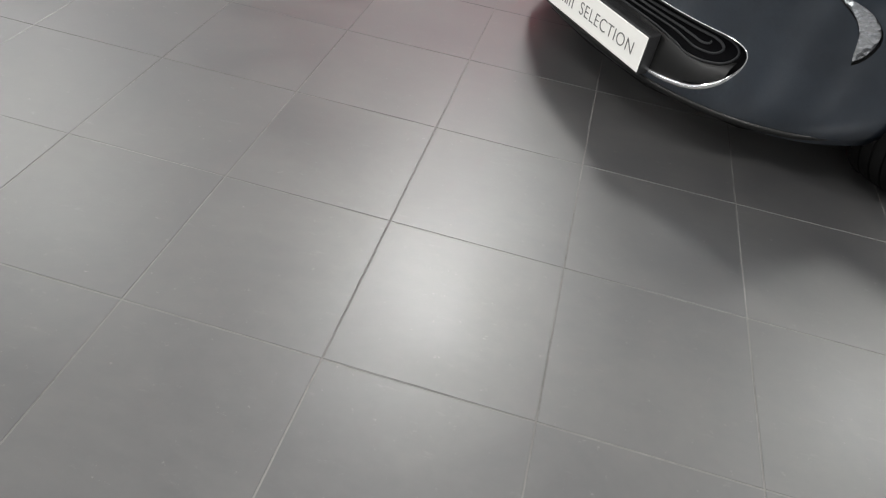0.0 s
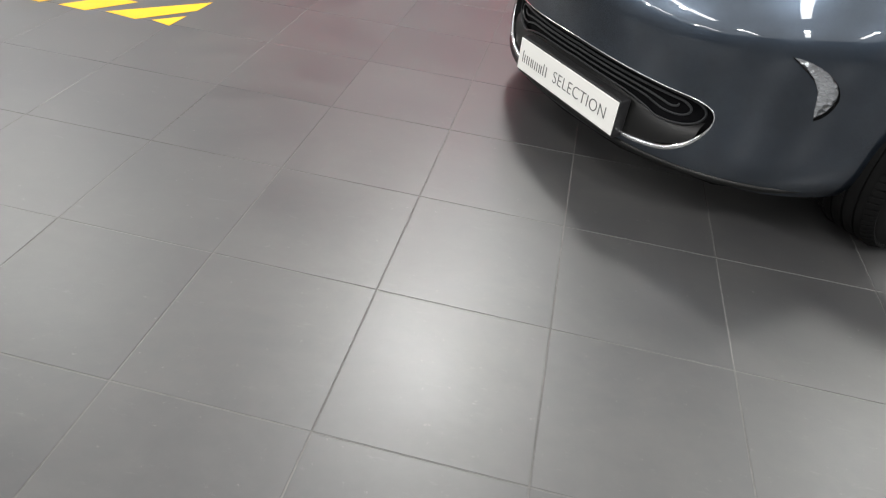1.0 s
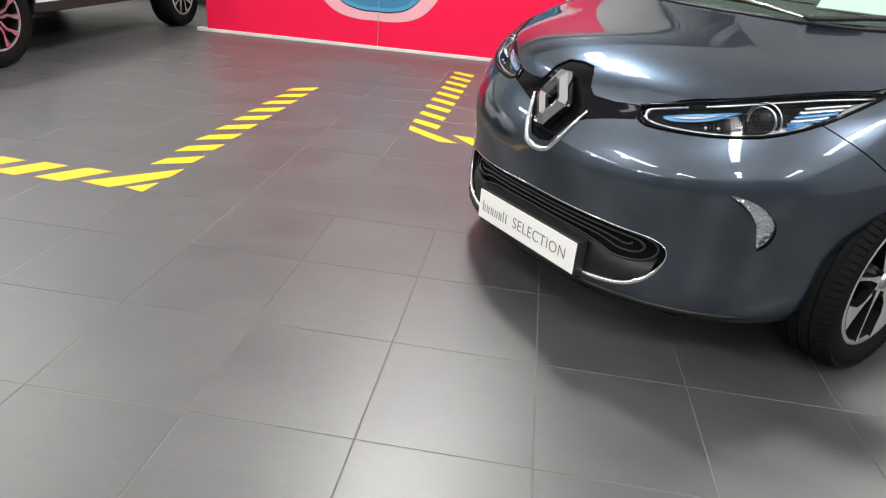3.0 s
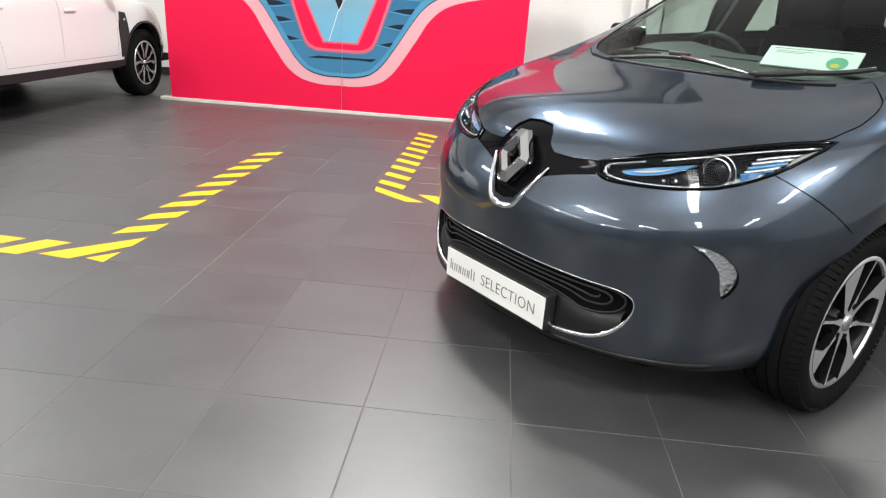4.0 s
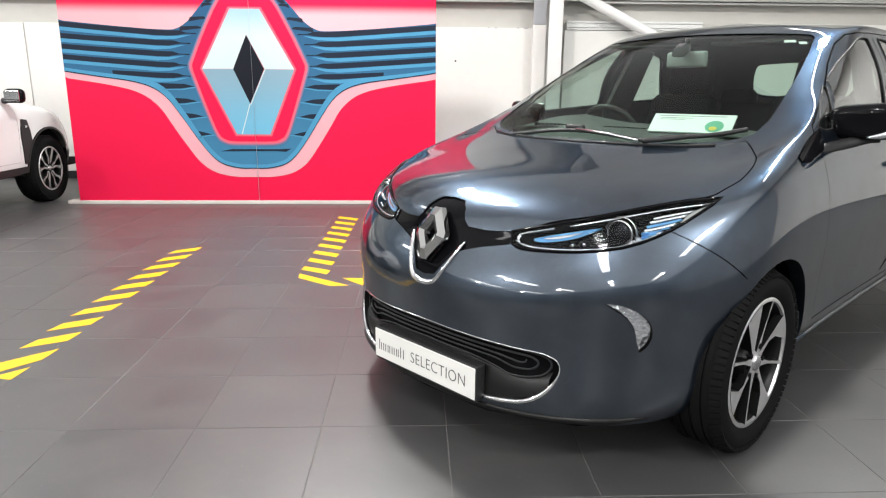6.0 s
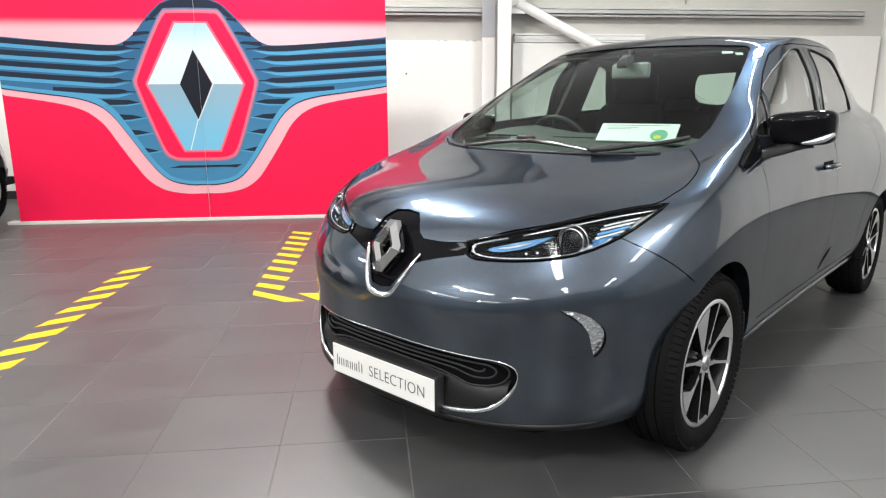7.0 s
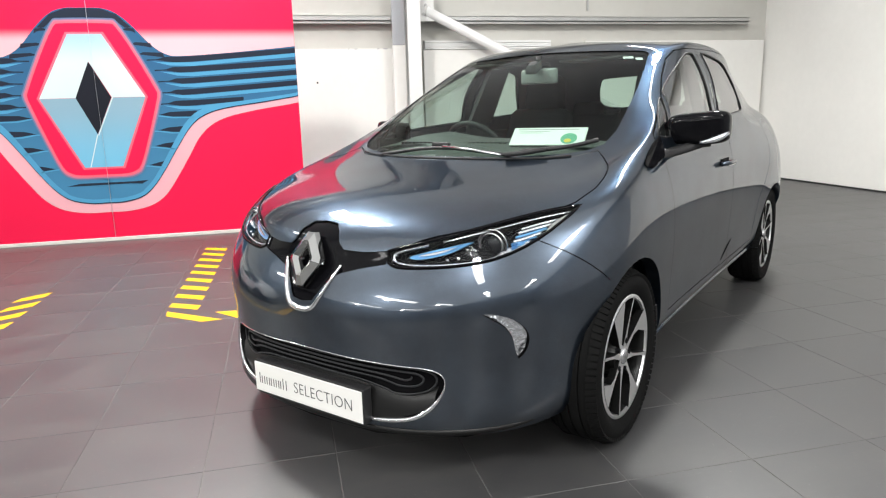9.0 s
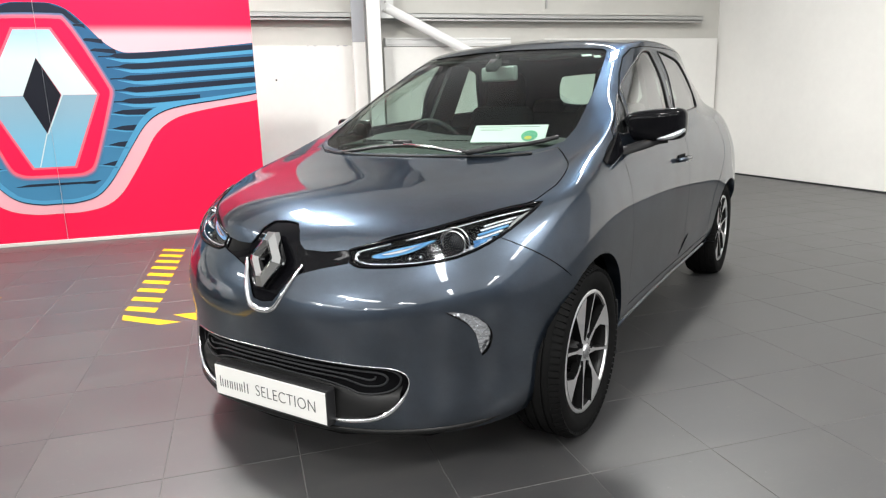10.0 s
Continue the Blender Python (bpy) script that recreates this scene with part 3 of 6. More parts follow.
def high_bay(x, y):
    """A square lamp hung from the roof on a rod, with a ribbed heat sink."""
    lamp = empty("high_bay_lamp", pose(x, y, CEILING))
    part("rod", tube([(0, 0, -0.002), (0, 0, -0.09)], 0.012, False, 8), "galvanised", lamp, "", True)
    part("housing", box(-0.22, 0.22, -0.22, 0.22, -0.205, -0.14, 0.008, 1), "lamp_body", lamp, "grey lamp housing")
    fins = bmesh.new()
    for k in range(9):
        add_box(fins, -0.2 + 0.05 * k - 0.006, -0.2 + 0.05 * k + 0.006, -0.2, 0.2, -0.139, -0.09)
    part("heat_sink", fins, "lamp_body", lamp, "ribbed metal heat sink")
    part("diffuser", box(-0.195, 0.195, -0.195, 0.195, -0.212, -0.2055), "lamp", lamp, "glowing white diffuser")
    return tagged(lamp, "square high-bay lamp hung below the roof", "lamp", "high-bay lamps")


for x, y, _ in HIGH_BAYS:
    high_bay(x, y)

# added fill light: thin glowing panels just under the ceiling
for x0, x1, y0, y1, sheet in FILL_PANELS:
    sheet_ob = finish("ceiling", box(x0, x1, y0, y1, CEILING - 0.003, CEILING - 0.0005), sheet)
    tagged(sheet_ob, "glowing fill panel added under the ceiling", "ceiling", kind="structure")


# ---------------------------------------------------------------- mural
MX, MY = -1.33, 6.13
X_LEFT, X_RIGHT = -3.15 - MX, 0.55 - MX
M_TOP = 2.62


def layer(name, outline, level, mat, parent, label=""):
    """A printed field of the mural, each a hair in front of the last."""
    return part(name, prism(outline, -0.0012 * level, -0.0012 * level + 0.001), mat, parent, label)


def clip_x(points):
    return [(min(max(x, X_LEFT + 0.001), X_RIGHT - 0.001), z) for x, z in points]


def both(half):
    """Closed outline from its right half, top centre to bottom centre."""
    return half + [(-x, z) for x, z in half[::-1] if abs(x) > 1e-6]


def build_mural():
    wall_art = empty("wall_mural", pose(MX, MY, 0))
    part("backing_board", box(X_LEFT, X_RIGHT, 0.0012, 0.06, 0.035, M_TOP), "print_red", wall_art, "red printed board")
    part("plinth", box(X_LEFT - 0.12, X_RIGHT + 0.1, -0.012, 0.11, 0.0, 0.034, 0.003, 1), "board_edge", wall_art, "pale strip under the board")
    top_edge = smooth_curve([(0, 2.176), (0.157, 2.172), (0.283, 2.125), (0.414, 2.006), (0.548, 1.848), (0.675, 1.760), (0.82, 1.742), (1.303, 1.772), (1.9, 1.826)], 5)
    low_edge = smooth_curve([(1.9, 1.352), (1.50, 1.295), (1.159, 1.247), (0.96, 1.183), (0.825, 1.075), (0.688, 0.881), (0.562, 0.686), (0.437, 0.518), (0.318, 0.424), (0.148, 0.382), (0, 0.380)], 5)
    pink_low = smooth_curve([(1.9, 1.283), (1.381, 1.204), (1.095, 1.125), (0.918, 0.989), (0.793, 0.794), (0.666, 0.597), (0.541, 0.428), (0.393, 0.329), (0.194, 0.286), (0, 0.284)], 5)
    # pale sheen over and under the grille
    edge = [(x, z + 0.012) for x, z in top_edge if x < 0.40]
    layer("upper_sheen", clip_x(both(edge + [(0.415, 2.03), (1.0, 2.03), (1.9, 2.03), (1.9, 1.80), (0.8, 1.70), (0.5, 1.7), (0, 1.7)])), 1, "print_pink_fade", wall_art, "pale pink printed sheen")
    layer("lower_sheen", clip_x(both([(0, 1.2), (0.9, 1.25), (1.9, 1.40)] + pink_low)), 1, "print_pink", wall_art, "pale pink printed sheen")
    layer("grille_field", clip_x(both(top_edge + low_edge)), 2, "print_blue", wall_art, "deep blue printed grille")
    # rim of lighter blue along the lower edge
    inner = [(x, z + 0.030 + 0.02 * max(0.0, 1 - abs(x - 0.7))) if x > 0.35 else (x, z + 0.035) for x, z in low_edge]
    rim = [(x, z) for x, z in low_edge] + [(x * (0.96 if 0.2 < x < 1.0 else 1.0), z) for x, z in inner[::-1]]
    for sgn in (1, -1):
        layer("grille_rim", clip_x([(sgn * x, z) for x, z in rim]), 4, "print_sky", wall_art, "sky blue printed rim")
    line_out = [(x, z - 0.010) if x > 0.3 else (x, z - 0.011) for x, z in low_edge]
    for sgn in (1, -1):
        layer("grille_line", clip_x([(sgn * x, z) for x, z in low_edge + line_out[::-1]]), 3, "print_navy", wall_art, "thin dark printed line")
    # slats: a dark bar that widens away from the badge
    for n, (z, xin, xout, zout) in enumerate(((1.70, 0.50, 1.9, 1.785), (1.605, 0.56, 1.9, 1.675), (1.500, 0.58, 1.9, 1.575), (1.395, 0.57, 1.9, 1.475), (1.290, 0.55, 1.35, 1.325))):
        th = 0.052 if n < 4 else 0.03
        for sgn in (1, -1):
            dark = smooth_curve([(xin, z + 0.012), (xin + 0.10, z + 0.015), (xin + 0.17, z + 0.035), (0.9, z + 0.040), (xout, zout + 0.024)], 3)
            under = smooth_curve([(xout, zout - th * 0.45), (0.9, z - 0.012), (xin + 0.2, z - 0.012), (xin + 0.10, z + 0.004), (xin, z)], 3)
            layer("dark_slat", clip_x([(sgn * x, zz) for x, zz in dark + under]), 3, "print_navy", wall_art)
            light = [(xin + 0.05, z - 0.006), (xin + 0.2, z - 0.018), (0.9, z - 0.018), (xout, zout - th * 0.5), (xout, zout - th * 0.5 - 0.034), (0.9, z - 0.052), (xin + 0.2, z - 0.045)]
            layer("light_slat", clip_x([(sgn * x, zz) for x, zz in light]), 3, "print_sky", wall_art)
    for z, x0, x1 in ((1.195, 0.52, 0.93), (1.05, 0.50, 0.80), (0.90, 0.45, 0.71), (0.72, 0.38, 0.59)):
        for sgn in (1, -1):
            bar = [(x0 + 0.03, z), (x0 + 0.13, z + 0.026), (x1 - 0.03, z + 0.034), (x1, z + 0.016), (x1 - 0.05, z - 0.022), (x0 + 0.16, z - 0.018)]
            layer("dark_slat", [(sgn * x, zz) for x, zz in bar], 3, "print_navy", wall_art)
            lip = [(x0 - 0.02, z - 0.002), (x0 + 0.05, z - 0.004), (x0 + 0.16, z - 0.022), (x1 - 0.05, z - 0.026), (x1 - 0.05, z - 0.036), (x0 + 0.15, z - 0.034), (x0 + 0.04, z - 0.014), (x0 - 0.02, z - 0.010)]
            layer("light_slat", [(sgn * x, zz) for x, zz in lip], 4, "print_sky", wall_art)
    for z, x0, x1 in ((1.85, 0.36, 0.56), (1.76, 0.42, 0.66), (1.98, 0.30, 0.43)):
        for sgn in (1, -1):
            bar = [(x0, z), (x0 + 0.06, z + 0.02), (x1 - 0.01, z + 0.012), (x1, z - 0.03), (x0 + 0.1, z - 0.012)]
            layer("dark_slat", [(sgn * x, zz) for x, zz in bar], 3, "print_navy", wall_art)
    layer("dark_slat", [(-0.34, 0.548), (-0.22, 0.572), (0.26, 0.572), (0.39, 0.578), (0.33, 0.545), (0.22, 0.553), (-0.2, 0.548)], 3, "print_navy", wall_art)
    layer("upper_shadow", both([(0, 2.172), (0.15, 2.168), (0.28, 2.12), (0.40, 2.0), (0.34, 2.0), (0.24, 2.085), (0, 2.09)]), 3, "print_navy", wall_art)
    # badge: red surround, pale blue lozenge ring, dark lozenge
    ring_out = smooth_curve([(0, 2.066), (0.20, 2.062), (0.275, 2.03), (0.42, 1.77), (0.565, 1.46), (0.585, 1.39), (0.56, 1.29), (0.45, 0.95), (0.36, 0.71), (0.29, 0.645), (0.20, 0.625), (0, 0.624)], 3)
    for n, (wide, ink) in enumerate(((1.035, "print_haze"), (1.012, "print_dusk"), (0.99, "print_glow"))):
        rim_n = [(x * wide, 1.345 + (z - 1.345) * (1 + (wide - 1) * 0.8)) for x, z in ring_out]
        layer("badge_glow", both(rim_n), 4.4 + 0.3 * n, ink, wall_art, "soft coral edge of the badge surround")
    red = [(x * 0.955, 1.345 + (z - 1.345) * 0.964) for x, z in ring_out]
    layer("badge_surround", both(red), 6, "print_red", wall_art, "red printed badge surround")
    layer("lozenge_upper", [(-0.155, 1.944), (0.135, 1.944), (0.452, 1.37), (0.16, 1.372), (-0.005, 1.70), (-0.155, 1.372), (-0.462, 1.37)], 8, "print_ice", wall_art, "pale printed lozenge face")
    layer("lozenge_lower", [(-0.462, 1.368), (-0.155, 1.37), (-0.005, 1.03), (0.155, 1.37), (0.452, 1.368), (0.18, 0.722), (-0.155, 0.722)], 8, "print_lozenge", wall_art, "blue shaded printed lozenge face")
    layer("lozenge_hole", [(-0.008, 1.70), (0.152, 1.371), (-0.006, 1.03), (-0.156, 1.371)], 9, "print_black", wall_art, "black printed lozenge")
    inner_pink = [(-0.170, 1.962), (0.150, 1.962), (0.474, 1.372), (0.196, 0.704), (-0.170, 0.704), (-0.484, 1.372)]
    layer("lozenge_glow", inner_pink, 7, "print_glow", wall_art, "soft coral edge round the lozenge")
    for a, b in (((-0.008, 1.705), (0.158, 1.371)), ((0.158, 1.371), (-0.006, 1.022))):
        layer("lozenge_bevel", [(a[0], a[1]), (a[0] + 0.011, a[1]), (b[0] + 0.011, b[1]), (b[0], b[1])], 10, "print_ice", wall_art)
    for a, b in (((0.10, 1.94), (-0.008, 1.70)), ((-0.008, 1.03), (-0.105, 0.725))):
        w = 0.005
        layer("lozenge_edge", [(a[0] - w, a[1]), (a[0] + w, a[1]), (b[0] + w, b[1]), (b[0] - w, b[1])], 10, "print_ice", wall_art)
    # joint between the two printed boards
    part("board_joint", box(0.030, 0.0309, -0.0145, -0.001, 0.036, M_TOP - 0.002), "steel_grey", wall_art, "fine vertical joint")
    return tagged(wall_art, "large red and blue printed mural of a car front", "mural")


build_mural()


# ---------------------------------------------------------------- floor tape
def tape_piece(points):
    bm = bmesh.new()
    bot = [bm.verts.new((x, y, 0.0002)) for x, y in points]
    topv = [bm.verts.new((x, y, 0.0012)) for x, y in points]
    bm.faces.new(topv)
    n = len(points)
    for i in range(n):
        bm.faces.new((bot[i], bot[(i + 1) % n], topv[(i + 1) % n], topv[i]))
    bmesh.ops.recalc_face_normals(bm, faces=bm.faces[:])
    return bm


def bay_marking(label, pieces):
    mark = empty("floor_marking", pose(0, 0, 0))
    for p in pieces:
        part("tape_stripe", tape_piece(p), "tape", mark)
    return tagged(mark, label, "floor marking", "bay markings")


left_bay = []
for k in range(9):
    y = 2.108 + 0.2275 * (k + 1)
    x = -1.318 + 0.0035 * k
    left_bay.append([(x - 0.185, y - 0.215), (x - 0.012, y - 0.122), (x, y), (x - 0.160, y - 0.105)])
left_bay.append([(-1.66, 1.80), (-1.505, 1.778), (-1.328, 1.985), (-1.318, 2.115)])
left_bay.append([(-1.44, 1.80), (-1.343, 1.775), (-1.335, 1.905)])
for k in range(9):
    x = -1.606 - 0.2235 * k
    left_bay.append([(x - 0.27, 1.782), (x - 0.135, 1.772), (x, 1.962), (x - 0.13, 1.972)])
bay_marking("yellow diagonal hazard tape stripes round a bay", left_bay)
right_bay = []
for k in range(9):
    y = 3.578 + 0.2285 * k
    x = -0.418 + 0.0045 * k
    right_bay.append([(x - 0.012, y - 0.085), (x + 0.175, y - 0.205), (x + 0.187, y - 0.110), (x, y)])
right_bay.append([(-0.422, 3.39), (-0.415, 3.29), (-0.19, 3.105), (-0.075, 3.115)])
for k in range(8):
    x = -0.131 + 0.2235 * k
    right_bay.append([(x, 3.285), (x + 0.12, 3.275), (x + 0.28, 3.10), (x + 0.15, 3.105)])
bay_marking("yellow diagonal hazard tape stripes beside the car", right_bay)


# ---------------------------------------------------------------- car bodies
def periodic_spline(P, per):
    """Smooth closed curve through the rows of P, per samples a span."""
    n = len(P)
    A = np.zeros((n, n))
    for i in range(n):
        A[i, i], A[i, (i + 1) % n], A[i, (i - 1) % n] = 4, 1, 1
    D = np.linalg.solve(A, 3 * (np.roll(P, -1, 0) - np.roll(P, 1, 0)))
    return hermite(np.vstack([P, P[:1]]), np.vstack([D, D[:1]]), per)[:-1]


def open_spline(P, per):
    n = len(P)
    A = np.zeros((n, n))
    R = np.zeros_like(P)
    for i in range(1, n - 1):
        A[i, i], A[i, i + 1], A[i, i - 1] = 4, 1, 1
        R[i] = 3 * (P[i + 1] - P[i - 1])
    A[0, 0], A[0, 1], R[0] = 2, 1, 3 * (P[1] - P[0])
    A[-1, -1], A[-1, -2], R[-1] = 2, 1, 3 * (P[-1] - P[-2])
    return hermite(P, np.linalg.solve(A, R), per)


def hermite(P, D, per):
    out = []
    for i in range(len(P) - 1):
        for k in range(per):
            t = k / per
            out.append((2 * t ** 3 - 3 * t ** 2 + 1) * P[i] + (t ** 3 - 2 * t ** 2 + t) * D[i] + (3 * t ** 2 - 2 * t ** 3) * P[i + 1] + (t ** 3 - t ** 2) * D[i + 1])
    out.append(P[-1])
    return np.array(out)


class Shell:
    """A car skin lofted through half rings (front centre to rear centre); panels and openings are cut out of it."""

    def __init__(self, rings, per_ring=5, per_col=6):
        full = []
        for r in rings:
            half = np.array(r, float)
            full.append(periodic_spline(np.vstack([half, half[-2:0:-1] * (1, -1, 1)]), per_col))
        full = np.array(full)
        self.cols = full.shape[1]
        S = open_spline(full.reshape(len(rings), -1), per_ring).reshape(-1, self.cols, 3)
        self.rows = len(S)
        bm = bmesh.new()
        V = [[bm.verts.new(p) for p in row] for row in S]
        for i in range(self.rows - 1):
            for j in range(self.cols):
                k = (j + 1) % self.cols
                bm.faces.new((V[i][j], V[i][k], V[i + 1][k], V[i + 1][j]))
        bmesh.ops.remove_doubles(bm, verts=bm.verts[:], dist=0.0008)
        bmesh.ops.dissolve_degenerate(bm, edges=bm.edges[:], dist=0.0005)
        bmesh.ops.recalc_face_normals(bm, faces=bm.faces[:])
        bm.normal_update()
        probe = max(bm.verts, key=lambda v: v.co.y)
        if probe.normal.y < 0:
            bmesh.ops.reverse_faces(bm, faces=bm.faces[:])
        self.bm = bm
        from mathutils.bvhtree import BVHTree
        bm.normal_update()
        bm.verts.ensure_lookup_table()
        bm.faces.ensure_lookup_table()
        base = bm.copy()
        bmesh.ops.triangulate(base, faces=base.faces[:])
        base.normal_update()
        base.faces.ensure_lookup_table()
        self.base = base
        self.tree = BVHTree.FromBMesh(base)

    def normal_at(self, p):
        near, nrm, idx, _ = self.tree.find_nearest(p)
        if idx is None:
            return Vector((0, 0, 1))
        a, b, c = self.base.faces[idx].verts
        v0, v1, v2 = b.co - a.co, c.co - a.co, near - a.co
        d00, d01, d11, d20, d21 = v0.dot(v0), v0.dot(v1), v1.dot(v1), v2.dot(v0), v2.dot(v1)
        den = d00 * d11 - d01 * d01
        if abs(den) < 1e-14:
            return nrm
        y, z = (d11 * d20 - d01 * d21) / den, (d00 * d21 - d01 * d20) / den
        n = a.normal * (1 - y - z) + b.normal * y + c.normal * z
        return n.normalized()

    def on(self, a, b, view, side=1):
        """The skin's point and normal at (a, b) of a view: front (v, w), side (u, w), top (u, v) or rear."""
        if view == "front":
            o, d = Vector((3, a * side, b)), Vector((-1, 0, 0))
        elif view == "rear":
            o, d = Vector((-6, a * side, b)), Vector((1, 0, 0))
        elif view == "side":
            o, d = Vector((a, 3 * side, b)), Vector((0, -side, 0))
        else:
            o, d = Vector((a, b * side, 4)), Vector((0, 0, -1))
        p, n, i, _ = self.tree.ray_cast(o, d)
        if p is None:
            p, n, i, _ = self.tree.find_nearest(o + d * 3)
        return p, self.normal_at(p)

    def cut(self, outline, view, keep, side=1):
        """Cuts the faces inside an outline out of the skin and returns them as a bmesh. keep: which faces count."""
        pts = [(x * (side if view in ("front", "rear") else 1), y * (side if view == "top" else 1)) for x, y in outline]
        ax = {"front": (1, 2), "rear": (1, 2), "side": (0, 2), "top": (0, 1)}[view]
        lo = [min(p[k] for p in pts) - 0.03 for k in (0, 1)]
        hi = [max(p[k] for p in pts) + 0.03 for k in (0, 1)]

        def near(f):
            c = f.calc_center_median()
            return keep(c) and lo[0] - 0.05 < c[ax[0]] < hi[0] + 0.05 and lo[1] - 0.05 < c[ax[1]] < hi[1] + 0.05

        faces = [f for f in self.bm.faces if near(f)]
        n = len(pts)
        for i in range(n):
            p, q = pts[i], pts[(i + 1) % n]
            dx, dy = q[0] - p[0], q[1] - p[1]
            ln = math.hypot(dx, dy)
            if ln < 1e-6:
                continue
            co, no, mid = [0, 0, 0], [0, 0, 0], ((p[0] + q[0]) / 2, (p[1] + q[1]) / 2)
            co[ax[0]], co[ax[1]] = p
            no[ax[0]], no[ax[1]] = dy / ln, -dx / ln
            here, other = [], []
            for f in faces:
                c = f.calc_center_median()
                r = max((v.co - c).length for v in f.verts)
                along = ((c[ax[0]] - mid[0]) * dx + (c[ax[1]] - mid[1]) * dy) / ln
                across = (c[ax[0]] - p[0]) * no[ax[0]] + (c[ax[1]] - p[1]) * no[ax[1]]
                (here if abs(along) < ln / 2 + r and abs(across) < r else other).append(f)
            if not here:
                continue
            geom = list({e for f in here for e in f.edges} | {v for f in here for v in f.verts}) + here
            res = bmesh.ops.bisect_plane(self.bm, geom=geom, dist=1e-5, plane_co=co, plane_no=no)
            faces = other + list({g for g in res["geom"] if isinstance(g, bmesh.types.BMFace)} | {f for f in here if f.is_valid})
        seen, inside = set(), []
        for f in faces:
            if f.is_valid and f not in seen:
                seen.add(f)
                c = f.calc_center_median()
                if in_poly(c[ax[0]], c[ax[1]], pts):
                    inside.append(f)
        out = bmesh.new()
        vmap = {}
        for f in inside:
            vs = []
            for v in f.verts:
                if v not in vmap:
                    vmap[v] = out.verts.new(v.co)
                vs.append(vmap[v])
            try:
                out.faces.new(vs)
            except ValueError:
                pass
        bmesh.ops.delete(self.bm, geom=inside, context="FACES")
        return out

    def dress(self, name, bm, mat, parent, label="", offset=0.0, relax=0):
        """A panel with the skin's own smooth normals, moved along them by offset."""
        bm.verts.ensure_lookup_table()
        normals = [self.normal_at(v.co) for v in bm.verts]
        for _ in range(relax):
            bm.verts.index_update()
            normals = [(n * 0.5 + sum((normals[e.other_vert(v).index] for e in v.link_edges), Vector()).normalized() * 0.5).normalized() if v.link_edges else n for v, n in zip(bm.verts, normals)]
        if offset:
            for v, n in zip(bm.verts, normals):
                v.co = v.co + n * offset
        me = bpy.data.meshes.new(name)
        bm.to_mesh(me)
        bm.free()
        me.materials.append(MAT[mat])
        me.polygons.foreach_set("use_smooth", [True] * len(me.polygons))
        me.normals_split_custom_set_from_vertices([tuple(n) for n in normals])
        ob = new(name, me)
        ob.parent = parent
        if label:
            ob["label"] = label
        return ob

    def line(self, pts, view, side=1, lift=0.0):
        """Points of a drawn line laid on the skin."""
        out = []
        for a, b in pts:
            p, n = self.on(a, b, view, side)
            out.append(p + n * lift)
        return out


def in_poly(x, y, pts):
    inside, n = False, len(pts)
    for i in range(n):
        (x0, y0), (x1, y1) = pts[i], pts[i - 1]
        if (y0 > y) != (y1 > y) and x < (x1 - x0) * (y - y0) / (y1 - y0) + x0:
            inside = not inside
    return inside


def grow(pts, d):
    """An outline moved outwards by d."""
    n = len(pts)
    area = sum(pts[i - 1][0] * pts[i][1] - pts[i][0] * pts[i - 1][1] for i in range(n))
    s = 1 if area > 0 else -1
    out = []
    for i in range(n):
        a, b = pts[i - 1], pts[(i + 1) % n]
        dx, dy = b[0] - a[0], b[1] - a[1]
        ln = math.hypot(dx, dy) or 1
        out.append((pts[i][0] + s * dy / ln * d, pts[i][1] - s * dx / ln * d))
    return out


def flange(points, inward, depth, closed=True):
    """A returned edge: a band from a line on the skin, depth along the inward vectors."""
    bm = bmesh.new()
    a = [bm.verts.new(p) for p in points]
    b = [bm.verts.new(p + q * depth) for p, q in zip(points, inward)]
    n = len(a)
    for i in range(n if closed else n - 1):
        k = (i + 1) % n
        bm.faces.new((a[i], a[k], b[k], b[i]))
    return bm


def circle(cx, cy, r, n=28, a0=0.0, a1=360.0):
    return [(cx + r * math.cos(radians(a0 + (a1 - a0) * k / n)), cy + r * math.sin(radians(a0 + (a1 - a0) * k / n))) for k in range(n)]


# ---------------------------------------------------------------- wheels
def tyre_profile(R, rim, w):
    h = w / 2
    return [(rim, -h * 0.80), (rim + 0.012, -h * 0.90), (rim + 0.03, -h * 0.98), ((R + rim) / 2, -h * 1.02), (R - 0.028, -h * 0.96), (R - 0.012, -h * 0.86),
            (R - 0.003, -h * 0.70), (R, -h * 0.45), (R, -h * 0.42), (R - 0.007, -h * 0.41), (R - 0.007, -h * 0.36), (R, -h * 0.35), (R + 0.001, -h * 0.05), (R - 0.007, -h * 0.04), (R - 0.007, h * 0.04), (R + 0.001, h * 0.05),
            (R, h * 0.35), (R - 0.007, h * 0.36), (R - 0.007, h * 0.41), (R, h * 0.42), (R, h * 0.45), (R - 0.003, h * 0.70), (R - 0.012, h * 0.86), (R - 0.028, h * 0.96),
            ((R + rim) / 2, h * 1.02), (rim + 0.03, h * 0.98), (rim + 0.012, h * 0.90), (rim, h * 0.80)]


